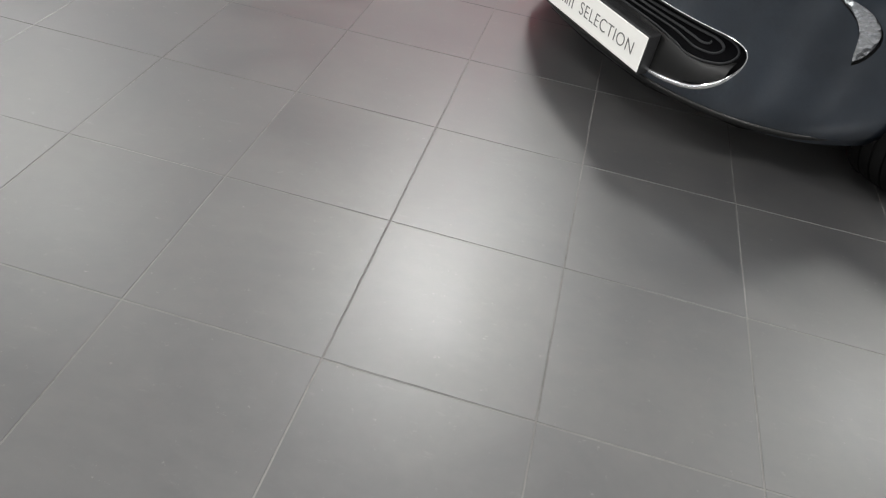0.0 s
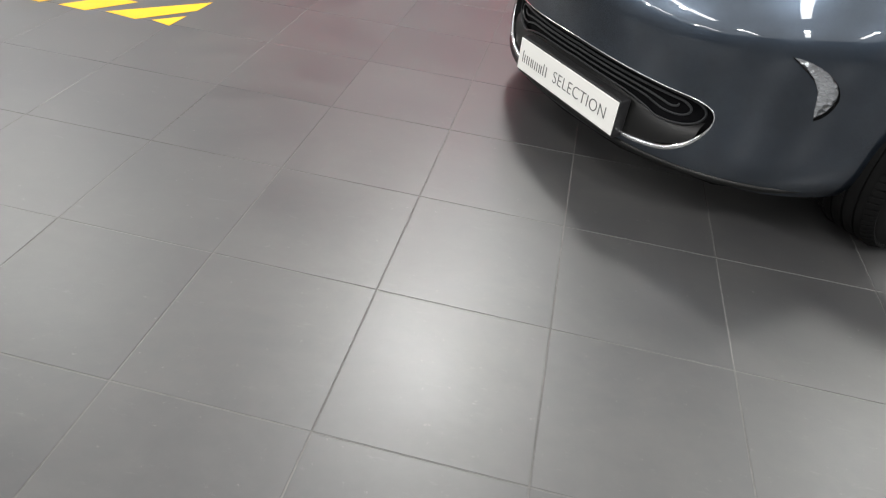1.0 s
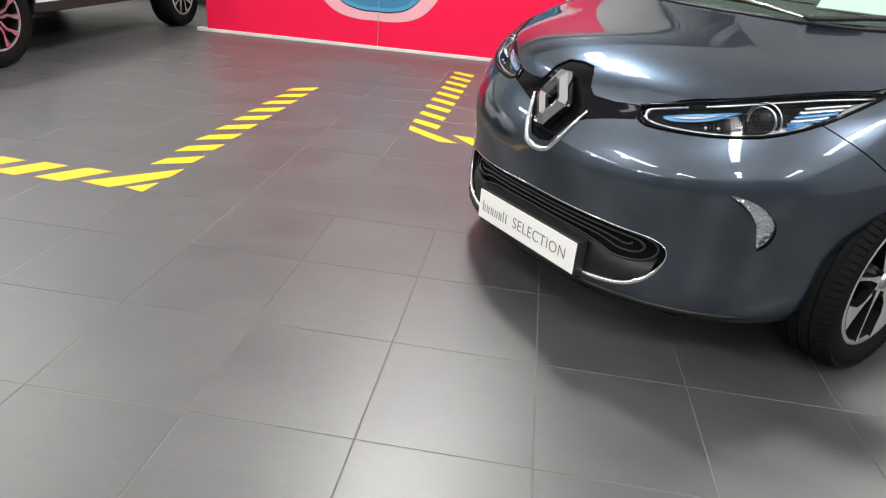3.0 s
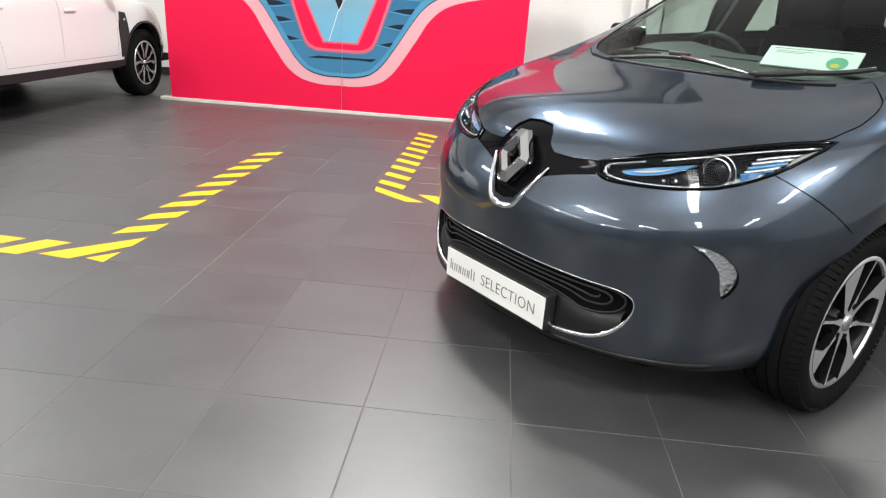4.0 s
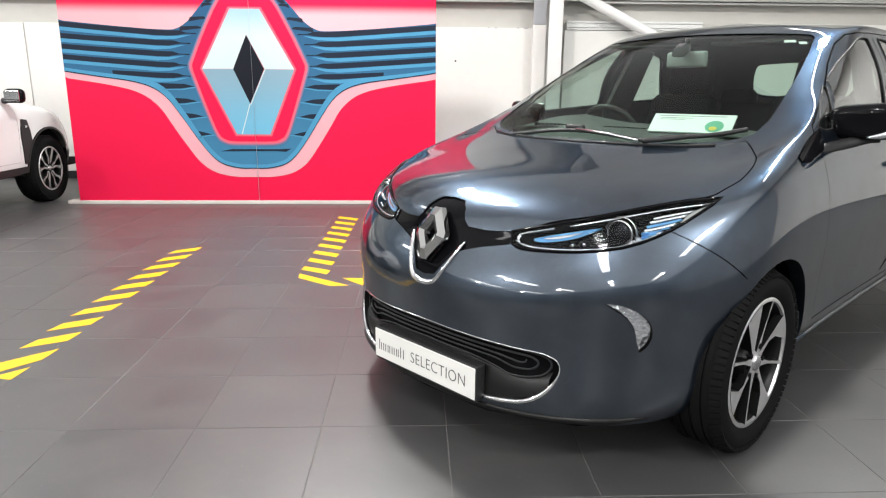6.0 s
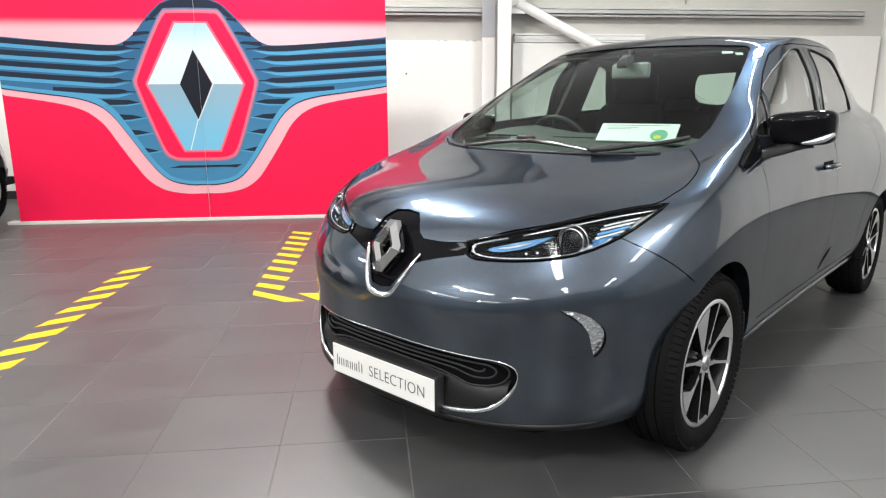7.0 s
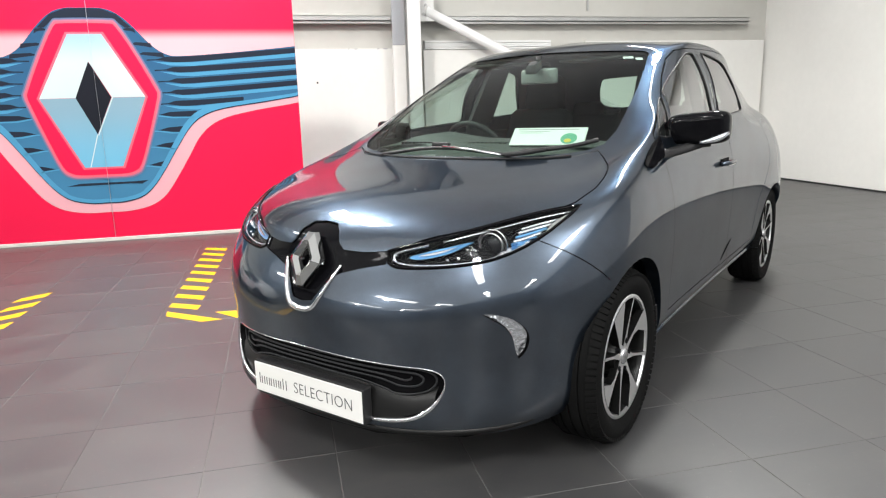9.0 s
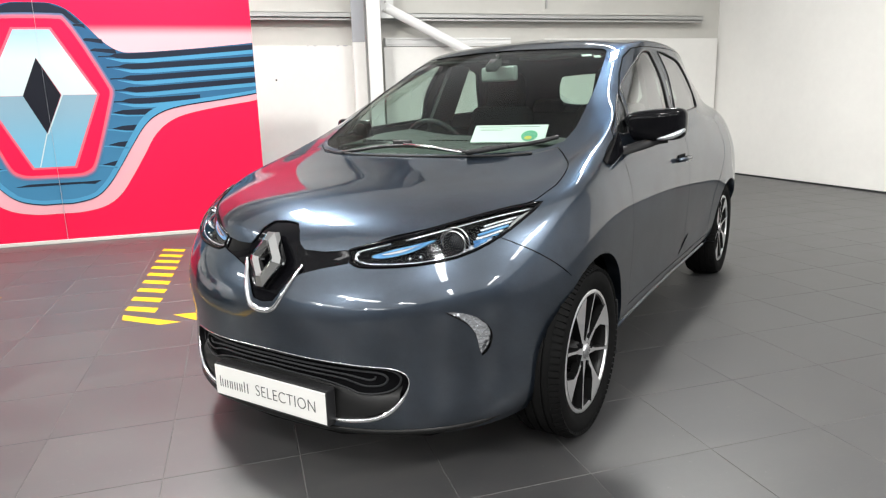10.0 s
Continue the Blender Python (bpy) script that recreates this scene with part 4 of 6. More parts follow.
def spoke_plate(outline, y_out, y_in, back):
    """One spoke: its face follows the dish of the wheel from y_in at the hub to y_out at the rim."""
    bm = bmesh.new()
    rmax = max(math.hypot(*p) for p in outline)

    def face_y(x, z):
        r = math.hypot(x, z) / rmax
        return y_in + (y_out - y_in) * r ** 1.6

    a = [bm.verts.new((x, face_y(x, z), z)) for x, z in outline]
    b = [bm.verts.new((x * 0.995, face_y(x, z) - back, z * 0.995)) for x, z in outline]
    n = len(a)
    bm.faces.new(a)
    for i in range(n):
        bm.faces.new((a[i], b[i], b[(i + 1) % n], a[(i + 1) % n]))
    bmesh.ops.triangulate(bm, faces=[f for f in bm.faces if len(f.verts) > 4])
    bmesh.ops.recalc_face_normals(bm, faces=bm.faces[:])
    return bm


def black_flanks(spoke):
    """Only the machined face of a spoke stays bright."""
    spoke.data.materials.append(MAT["alloy_black"])
    for f in spoke.data.polygons:
        if f.normal.y < 0.6:
            f.material_index = 1


def polar(r, a):
    return (r * math.cos(radians(a)), r * math.sin(radians(a)))


def build_wheel(parent, matrix, R, rim, width, style, turn=0.0, name="wheel"):
    """A tyre on an alloy rim; outer face towards +y. Parts hang under the wheel's tyre."""
    h = width / 2
    tyre = sharp_by_angle(part(name, lathe(tyre_profile(R, rim, width), "Y", 72), "rubber", parent, "black road tyre on an alloy rim", matrix=matrix), 40)
    # tread blocks across the shoulders
    for s in (-1, 1):
        bm = bmesh.new()
        for k in range(84):
            a = 2 * math.pi * k / 84
            m = Matrix.Rotation(a, 4, "Y") @ Matrix.Translation((R - 0.0115, s * h * 0.80, 0)) @ Matrix.Rotation(s * 0.45, 4, "Z")
            bmesh.ops.create_cube(bm, size=1, matrix=m @ Matrix.Diagonal((0.013, h * 0.36, 0.0165, 1)))
        tread = part("tread", bm, "rubber", tyre)
        tread["kind"] = "stuff"
    barrel = [(rim + 0.004, h * 0.80), (rim + 0.006, h * 0.86), (rim - 0.004, h * 0.87), (rim - 0.010, h * 0.80), (rim - 0.014, h * 0.6), (rim - 0.02, 0.0), (rim - 0.02, -h * 0.8)]
    sharp_by_angle(part("rim_barrel", lathe(barrel, "Y", 64), "alloy_black", tyre, "black inner barrel"), 40)
    lip = [(rim + 0.005, h * 0.86), (rim + 0.002, h * 0.89), (rim - 0.008, h * 0.885), (rim - 0.010, h * 0.80)]
    sharp_by_angle(part("rim_lip", lathe(lip, "Y", 72), "alloy", tyre, "bright machined rim edge"), 50)
    part("brake_disc", lathe([(0.001, -0.01), (rim * 0.64, -0.01), (rim * 0.64, -0.03), (0.001, -0.03)], "Y", 40), "brake", tyre, "grey brake disc")
    part("back_plate", lathe([(0.001, -h * 0.5), (rim - 0.02, -h * 0.5)], "Y", 40), "underside", tyre)
    yo, yi = h * 0.90, h * 0.76
    r1 = rim - 0.006
    if style == "blade":
        def at(r, a):
            return (-r * math.cos(radians(a)), r * math.sin(radians(a)))

        for k in range(4):
            a = turn + 37 + 90 * k
            blade = [at(0.030, a + 22), at(0.060, a + 7), at(rim * 0.5, a + 1.5), at(rim * 0.78, a + 1), at(r1, a + 1), at(r1, a - 8), at(r1, a - 18), at(r1, a - 28), at(rim * 0.80, a - 21), at(rim * 0.66, a - 12), at(rim * 0.48, a - 6), at(0.055, a - 12), at(0.03, a - 45)]
            black_flanks(part("spoke_blade", spoke_plate(blade, yo, yi, 0.028), "alloy", tyre, "machined tapering spoke"))
            a += 38
            thin = [at(0.030, a - 30), at(0.052, a - 14), at(rim * 0.45, a - 3.2), at(rim * 0.75, a - 1.8), at(r1, a - 1.6), at(r1, a + 1.6), at(rim * 0.75, a + 1.6), at(rim * 0.45, a + 3.0), at(0.055, a + 12), at(0.03, a + 30)]
            black_flanks(part("spoke_thin", spoke_plate(thin, yo, yi, 0.034), "alloy", tyre, "slender machined spoke"))
    else:
        for k in range(5):
            a = turn + 72 * k
            for s in (-1, 1):
                arm = [polar(0.04, a + s * 6), polar(rim * 0.50, a + s * 5), polar(rim * 0.72, a + s * 13), polar(r1, a + s * 12), polar(r1, a + s * 24), polar(rim * 0.80, a + s * 23), polar(rim * 0.52, a + s * 15), polar(0.05, a + s * 30)]
                black_flanks(part("spoke", spoke_plate(arm, yo, yi, 0.03), "satin_chrome", tyre, "grey alloy spoke"))
    part("spoke_web", lathe([(0.001, yi - 0.010), (0.062, yi - 0.010), (0.075, yi - 0.05)], "Y", 30), "alloy_black", tyre)
    part("hub_cap", lathe([(0.0005, yi + 0.012), (0.02, yi + 0.011), (0.028, yi + 0.006), (0.031, yi - 0.012)], "Y", 28), "satin_chrome", tyre, "small metal hub cap", smooth=True)
    for k in range(5):
        x, z = polar(0.055, turn + 36 + 72 * k)
        bm = bmesh.new()
        bmesh.ops.create_cone(bm, cap_ends=True, segments=6, radius1=0.010, radius2=0.009, depth=0.02, matrix=pose(x, yi - 0.006, z, 90))
        part("wheel_nut", bm, "gap", tyre)
    return tyre


# ---------------------------------------------------------------- the hatchback
CAR = Matrix.Translation((0.91487, 1.80294, 0)) @ Matrix(((-0.75511, 0.65560, 0, 0), (-0.65560, -0.75511, 0, 0), (0, 0, 1, 0), (0, 0, 0, 1)))

# half rings from the nose round the flank to the tail: (forward, outward, up), front axle at 0
SKIRT = [(0.700, 0, 0.165), (0.680, 0.28, 0.165), (0.560, 0.55, 0.172), (0.34, 0.725, 0.185), (0.0, 0.80, 0.23), (-0.55, 0.815, 0.268), (-1.25, 0.820, 0.285), (-2.0, 0.822, 0.285), (-2.59, 0.81, 0.27), (-3.03, 0.66, 0.27), (-3.20, 0, 0.28)]
BUMPER_LOW = [(0.728, 0, 0.25), (0.700, 0.28, 0.25), (0.578, 0.56, 0.26), (0.35, 0.765, 0.28), (0.0, 0.848, 0.31), (-0.55, 0.838, 0.32), (-1.25, 0.840, 0.335), (-2.0, 0.844, 0.34), (-2.59, 0.845, 0.33), (-3.07, 0.70, 0.36), (-3.25, 0, 0.36)]
BUMPER_MID = [(0.722, 0, 0.40), (0.694, 0.28, 0.40), (0.573, 0.556, 0.41), (0.345, 0.771, 0.43), (0.0, 0.862, 0.46), (-0.55, 0.845, 0.44), (-1.25, 0.842, 0.44), (-2.0, 0.852, 0.46), (-2.59, 0.886, 0.49), (-3.09, 0.745, 0.50), (-3.27, 0, 0.50)]
BUMPER_TOP = [(0.727, 0, 0.565), (0.699, 0.28, 0.570), (0.576, 0.562, 0.585), (0.344, 0.781, 0.612), (0.0, 0.868, 0.65), (-0.55, 0.858, 0.63), (-1.25, 0.855, 0.63), (-2.0, 0.864, 0.66), (-2.59, 0.892, 0.69), (-3.08, 0.745, 0.68), (-3.25, 0, 0.66)]
LAMP_LINE = [(0.662, 0, 0.71), (0.618, 0.28, 0.715), (0.495, 0.57, 0.735), (0.28, 0.755, 0.78), (-0.02, 0.845, 0.84), (-0.55, 0.855, 0.83), (-1.25, 0.856, 0.84), (-2.0, 0.860, 0.86), (-2.59, 0.876, 0.88), (-3.04, 0.715, 0.87), (-3.20, 0, 0.84)]
SHOULDER = [(0.605, 0, 0.812), (0.555, 0.28, 0.808), (0.400, 0.56, 0.832), (0.155, 0.72, 0.880), (-0.10, 0.795, 0.935), (-0.56, 0.815, 0.985), (-1.25, 0.818, 1.015), (-2.0, 0.812, 1.045), (-2.60, 0.782, 1.06), (-3.02, 0.665, 1.05), (-3.16, 0, 1.03)]
HOOD = [(0.34, 0, 0.898), (0.300, 0.28, 0.895), (0.180, 0.50, 0.905), (-0.01, 0.635, 0.932), (-0.20, 0.728, 0.982), (-0.60, 0.782, 1.058), (-1.25, 0.775, 1.082), (-2.0, 0.764, 1.118), (-2.58, 0.698, 1.135), (-2.95, 0.57, 1.14), (-3.07, 0, 1.12)]
SCREEN_FOOT = [(-0.10, 0, 0.985), (-0.125, 0.28, 0.985), (-0.205, 0.50, 0.992), (-0.285, 0.645, 1.008), (-0.40, 0.715, 1.044), (-0.72, 0.750, 1.136), (-1.28, 0.748, 1.175), (-1.98, 0.742, 1.205), (-2.48, 0.672, 1.220), (-2.86, 0.52, 1.225), (-2.97, 0, 1.21)]
SCREEN_MID = [(-0.555, 0, 1.232), (-0.575, 0.27, 1.230), (-0.632, 0.485, 1.224), (-0.69, 0.598, 1.220), (-0.775, 0.658, 1.228), (-1.00, 0.690, 1.275), (-1.38, 0.702, 1.315), (-1.94, 0.696, 1.335), (-2.38, 0.625, 1.335), (-2.74, 0.48, 1.33), (-2.84, 0, 1.32)]
SCREEN_TOP = [(-1.04, 0, 1.452), (-1.055, 0.26, 1.447), (-1.085, 0.445, 1.436), (-1.12, 0.545, 1.424), (-1.19, 0.596, 1.424), (-1.32, 0.618, 1.440), (-1.54, 0.626, 1.456), (-1.90, 0.632, 1.460), (-2.24, 0.602, 1.452), (-2.60, 0.44, 1.44), (-2.73, 0, 1.44)]
ROOF = [(-1.27, 0, 1.506), (-1.275, 0.23, 1.502), (-1.30, 0.385, 1.493), (-1.335, 0.462, 1.484), (-1.39, 0.500, 1.484), (-1.48, 0.516, 1.494), (-1.64, 0.520, 1.506), (-1.90, 0.505, 1.508), (-2.16, 0.450, 1.500), (-2.46, 0.34, 1.488), (-2.62, 0, 1.49)]
RIDGE = [(-1.55, 0, 1.540), (-1.56, 0, 1.5405), (-1.58, 0, 1.541), (-1.61, 0, 1.543), (-1.65, 0, 1.545), (-1.72, 0, 1.548), (-1.82, 0, 1.549), (-1.95, 0, 1.548), (-2.10, 0, 1.543), (-2.25, 0, 1.536), (-2.36, 0, 1.530)]


def headlamp_outline():
    return smooth_curve([(0.283, 0.752), (0.36, 0.772), (0.46, 0.799), (0.58, 0.835), (0.67, 0.858), (0.742, 0.868)], 3) + smooth_curve([(0.735, 0.850), (0.705, 0.805), (0.665, 0.768), (0.60, 0.735), (0.50, 0.716), (0.40, 0.708), (0.325, 0.707), (0.292, 0.718)], 2)


def grille_outline():
    half = smooth_curve([(0.0, 0.418), (0.2, 0.411), (0.36, 0.403), (0.445, 0.398), (0.489, 0.378), (0.495, 0.335), (0.463, 0.275), (0.405, 0.233), (0.325, 0.217), (0.25, 0.215)], 3)
    half.append((0.0, 0.215))
    return half + [(-x, z) for x, z in half[-2:0:-1]]


# glossy band between the lamps with the housing of the badge: (outward, up)
BAND_HALF = [(0.0, 0.826), (0.055, 0.822), (0.085, 0.800), (0.105, 0.765), (0.125, 0.748), (0.20, 0.745), (0.281, 0.752), (0.286, 0.712), (0.20, 0.694), (0.135, 0.676), (0.110, 0.664), (0.085, 0.640), (0.045, 0.585), (0.0, 0.578)]
BAND = BAND_HALF + [(-x, z) for x, z in BAND_HALF[-2:0:-1]]


def line_doors(sh, panel_bm, car):
    """The dark trim on the inside of a door's window frame."""
    inner = panel_bm.copy()
    bmesh.ops.delete(inner, geom=[f for f in inner.faces if f.calc_center_median().z < 0.95], context="FACES")
    bmesh.ops.reverse_faces(inner, faces=inner.faces[:])
    sh.dress("frame_trim", inner, "headliner", car, "dark trim inside the door frame", -0.022)


def build_hatchback():
    car = empty("hatchback_car", CAR)
    tagged(car, "blue-grey metallic five-door electric hatchback on the tiles", "car")
    sh = Shell([SKIRT, BUMPER_LOW, BUMPER_MID, BUMPER_TOP, LAMP_LINE, SHOULDER, HOOD, SCREEN_FOOT, SCREEN_MID, SCREEN_TOP, ROOF, RIDGE])
    gaps = bmesh.new()

    def gap_from(bm):
        for f in bm.faces:
            vs = [gaps.verts.new(v.co) for v in f.verts]
            gaps.faces.new(vs)
        bm.free()

    def panel(outline, view, keep, side, width=0.004):
        """A panel with a dark joint all round."""
        inner = sh.cut(outline, view, keep, side)
        gap_from(sh.cut(grow(outline, width), view, keep, side))
        return inner

    front = lambda c: c.x > 0.02
    rear_c = lambda c: c.x < -2.2

    # windows
    screen = smooth_curve([(0.0, 0.992), (0.25, 0.994), (0.44, 1.000), (0.56, 1.013), (0.618, 1.036)], 3) + smooth_curve([(0.628, 1.085), (0.618, 1.15), (0.596, 1.25), (0.564, 1.34), (0.536, 1.402), (0.518, 1.427), (0.46, 1.438), (0.2, 1.449), (0.0, 1.453)], 3)
    screen = screen + [(-x, z) for x, z in screen[-2:0:-1]]
    glass = sh.cut(screen, "front", lambda c: -1.3 < c.x < 0.0 and c.z > 0.97)
    sh.dress("windscreen", glass, "glass", car, "green-tinted laminated windscreen", -0.004)
    rscreen = smooth_curve([(0, 1.395), (0.30, 1.385), (0.38, 1.36), (0.45, 1.22), (0.43, 1.17), (0.3, 1.155), (0, 1.15)], 3)
    rscreen = rscreen + [(-x, z) for x, z in rscreen[-2:0:-1]]
    sh.dress("rear_screen", sh.cut(rscreen, "rear", rear_c), "glass", car, "tinted rear window", -0.004)
    front_win = smooth_curve([(-0.652, 1.054), (-1.00, 1.078), (-1.385, 1.098)], 2) + smooth_curve([(-1.400, 1.13), (-1.390, 1.21), (-1.400, 1.31), (-1.432, 1.405), (-1.420, 1.428), (-1.33, 1.422), (-1.193, 1.376), (-1.09, 1.340), (-1.001, 1.307), (-0.90, 1.266), (-0.835, 1.236), (-0.815, 1.212)], 2)
    quarter_win = [(-0.520, 1.062), (-0.560, 1.050), (-0.622, 1.052), (-0.70, 1.125), (-0.785, 1.205), (-0.775, 1.209), (-0.678, 1.156), (-0.569, 1.089)]
    rear_win = smooth_curve([(-1.512, 1.105), (-1.75, 1.116), (-2.075, 1.130)], 2) + [(-2.105, 1.138), (-2.098, 1.160), (-2.02, 1.28), (-1.955, 1.372), (-1.925, 1.392)] + smooth_curve([(-1.87, 1.405), (-1.72, 1.426), (-1.600, 1.436), (-1.578, 1.425), (-1.555, 1.36), (-1.522, 1.26)], 2)
    sides = {1: lambda c: c.y > 0.3, -1: lambda c: c.y < -0.3}
    for s in (1, -1):
        for name, outline, label in (("front_window", front_win, "tinted front door window"), ("quarter_window", quarter_win, "small tinted quarter light"), ("rear_window", rear_win, "tinted rear door window")):
            sh.dress(name, sh.cut(outline, "side", sides[s], s), "glass_side", car, label, -0.003)
            rim = sh.line(smooth_curve(outline, 1, True), "side", s, 0.001)
            part("window_seal", tube(rim, 0.0042, True, 6), "plastic", car, "black rubber window seal", True)
        # wheel arches
        for cx, cz, r in ((-0.062, 0.318, 0.338), (-2.600, 0.300, 0.352)):
            arch = circle(cx, cz, r, 40)
            sh.cut(arch, "side", lambda c, s=s: c.y * s > 0.45 and c.z < 0.72, s).free()
            lip = sh.line(circle(cx, cz, r, 26, -16, 196), "side", s)
            bm = flange(lip, [Vector((0, -s, 0))] * len(lip), 0.05, False)
            part("arch_lip", bm, "paint", car, "rolled wheel arch edge", True)
            bm = bmesh.new()
            arc = circle(cx, cz, r + 0.012, 20, -12, 200)
            a = [bm.verts.new((x, s * 0.76, z)) for x, z in arc]
            b = [bm.verts.new((x, s * 0.50, z)) for x, z in arc]
            for i in range(len(a) - 1):
                bm.faces.new((a[i], a[i + 1], b[i + 1], b[i]))
            bm.faces.new(b)
            part("wheel_well", bm, "underside", car, "black plastic wheel arch liner")
        # black triangular plate at the mirror foot
        foot = [(-0.522, 1.056), (-0.43, 1.030), (-0.345, 0.998), (-0.272, 0.968), (-0.275, 0.955), (-0.325, 0.948), (-0.41, 0.958), (-0.475, 0.985), (-0.505, 1.02)]
        sh.dress("mirror_foot", sh.cut(foot, "side", sides[s], s), "gloss_black", car, "black triangle at the mirror foot", 0.005)
        # doors with their gaps
        fd = smooth_curve([(-0.515, 0.345), (-0.505, 0.60), (-0.470, 0.86), (-0.455, 1.02)], 3) + [(-0.50, 1.066), (-0.76, 1.192), (-0.95, 1.305), (-1.11, 1.388), (-1.24, 1.434), (-1.36, 1.448), (-1.505, 1.454)] + smooth_curve([(-1.488, 1.35), (-1.465, 1.25), (-1.465, 1.10), (-1.50, 0.80), (-1.515, 0.45), (-1.53, 0.355)], 3)
        door = panel(fd, "side", sides[s], s)
        line_doors(sh, door, car)
        sh.dress("front_door", door, "paint", car, "metallic front door")
        rd = smooth_curve([(-1.540, 0.355), (-1.525, 0.5), (-1.510, 0.80), (-1.475, 1.10), (-1.475, 1.25), (-1.498, 1.36), (-1.515, 1.454)], 3) + [(-1.85, 1.458), (-2.12, 1.448), (-2.24, 1.425), (-2.34, 1.32), (-2.42, 1.18)] + smooth_curve([(-2.44, 1.05), (-2.40, 0.86), (-2.30, 0.70), (-2.19, 0.60), (-2.13, 0.45), (-2.11, 0.36)], 3)
        rear_panel = panel(rd, "side", sides[s], s)
        line_doors(sh, rear_panel, car)
        sh.dress("rear_door", rear_panel, "paint", car, "metallic rear door")
        # headlamps
        lens = sh.cut(headlamp_outline(), "front", lambda c: c.x > -0.1 and c.z < 0.95, s)
        gap_from(sh.cut(grow(headlamp_outline(), 0.006), "front", lambda c: c.x > -0.12 and c.z < 0.95, s))
        lamp_shell = lens.copy()
        lamp = sh.dress("headlamp", lamp_shell, "gloss_black", car, "black headlamp housing with chrome and blue inserts", -0.045)
        sh.dress("lens", lens, "lens_clear", lamp, "clear curved lamp lens", -0.001)
        build_headlamp(sh, lamp, s)
        # daytime running light
        drl = smooth_curve([(0.600, 0.578), (0.640, 0.571), (0.673, 0.554), (0.697, 0.524), (0.704, 0.488), (0.695, 0.450), (0.680, 0.426)], 2) + smooth_curve([(0.675, 0.450), (0.670, 0.495), (0.654, 0.533), (0.626, 0.559)], 2)
        light = sh.cut(drl, "front", front, s)
        deep = light.copy()
        dlamp = sh.dress("running_light", deep, "lamp_facet", car, "silver crescent daytime light in the bumper", -0.014)
        sh.dress("lens", light, "lens_clear", dlamp, "clear lens", 0.001)
        gap_from(sh.cut(grow(drl, 0.0014), "front", front, s))
        # bumper to wing joint
        joint = [(0.372, 0.790), (0.300, 0.736), (0.240, 0.690), (0.200, 0.659), (0.162, 0.629), (0.160, 0.632), (0.198, 0.662), (0.238, 0.693), (0.298, 0.739), (0.370, 0.793)]
        gap_from(sh.cut(joint, "side", lambda c, s=s: c.y * s > 0.4, s))
    # bonnet, cut between the lamps and the screen
    trim = sh.cut(BAND, "front", front)
    bonnet = smooth_curve([(0.668, 0.0), (0.660, 0.10), (0.640, 0.20), (0.610, 0.285), (0.548, 0.375), (0.47, 0.485), (0.365, 0.59), (0.26, 0.672), (0.158, 0.722)], 3) + smooth_curve([(0.04, 0.741), (-0.063, 0.732), (-0.15, 0.707), (-0.225, 0.665), (-0.285, 0.615)], 3) + smooth_curve([(-0.20, 0.52), (-0.135, 0.36), (-0.10, 0.18), (-0.09, 0.0)], 3)
    bonnet = bonnet + [(x, -y) for x, y in bonnet[-2:0:-1]]
    hood_keep = lambda c: c.z > 0.72
    sh.dress("bonnet", panel(bonnet, "top", hood_keep, 1, 0.0045), "paint", car, "metallic curved bonnet", 0.0, 14)
    # grille mouth
    mouth = sh.cut(grille_outline(), "front", front)
    sh.dress("grille", mouth, "gap", car, "black air intake grille with flowing ribs", -0.055)
    build_front(sh, car, trim)
    # the skin that is left
    sh.dress("body", sh.bm.copy(), "paint", car, "blue-grey metallic body shell")
    sh.dress("panel_joints", gaps, "gap", car, "dark joints between body panels", -0.007)["kind"] = "stuff"
    build_underside(sh, car)
    build_cabin(sh, car)
    build_side_fittings(sh, car)
    # paper labels inside the upper corner of the windscreen
    for v0, w0, dv in ((0.452, 1.412, 0.024), (0.503, 1.404, 0.016)):
        p, n = sh.on(v0, w0, "front")
        m = Matrix.Translation(p - n * 0.010) @ n.to_track_quat("X", "Z").to_matrix().to_4x4()
        part("screen_label", box(-0.0006, 0.0006, -dv, dv, -0.013, 0.013), "paper", car, "white paper label behind the windscreen", False, m)
    for s in (1, -1):
        for u in (0.0, -2.588):
            m = Matrix.Translation((u, s * 0.770, 0.312)) @ (Matrix.Identity(4) if s == 1 else Matrix.Rotation(math.pi, 4, "Z"))
            build_wheel(car, m, 0.312, 0.218, 0.192, "blade", 0 if u == 0 else 28)
    return car


def skin_patch(sh, outline, s, lift, tilt=0.0):
    """A small plate that follows the skin at a depth, with a folded-back edge."""
    pts = sh.line(outline, "front", s, lift)
    mid = sum(pts, Vector()) / len(pts)
    bm = bmesh.new()
    top = [bm.verts.new(p + Vector((tilt * (1 if k < len(pts) / 2 else -1), 0, 0))) for k, p in enumerate(pts)]
    back = [bm.verts.new(p + (mid - p) * -0.08 + Vector((-0.008, 0, 0))) for p in pts]
    hub = bm.verts.new(mid)
    for k in range(len(pts)):
        bm.faces.new((top[k - 1], top[k], hub))
        bm.faces.new((top[k - 1], back[k - 1], back[k], top[k]))
    bmesh.ops.recalc_face_normals(bm, faces=bm.faces[:])
    return bm


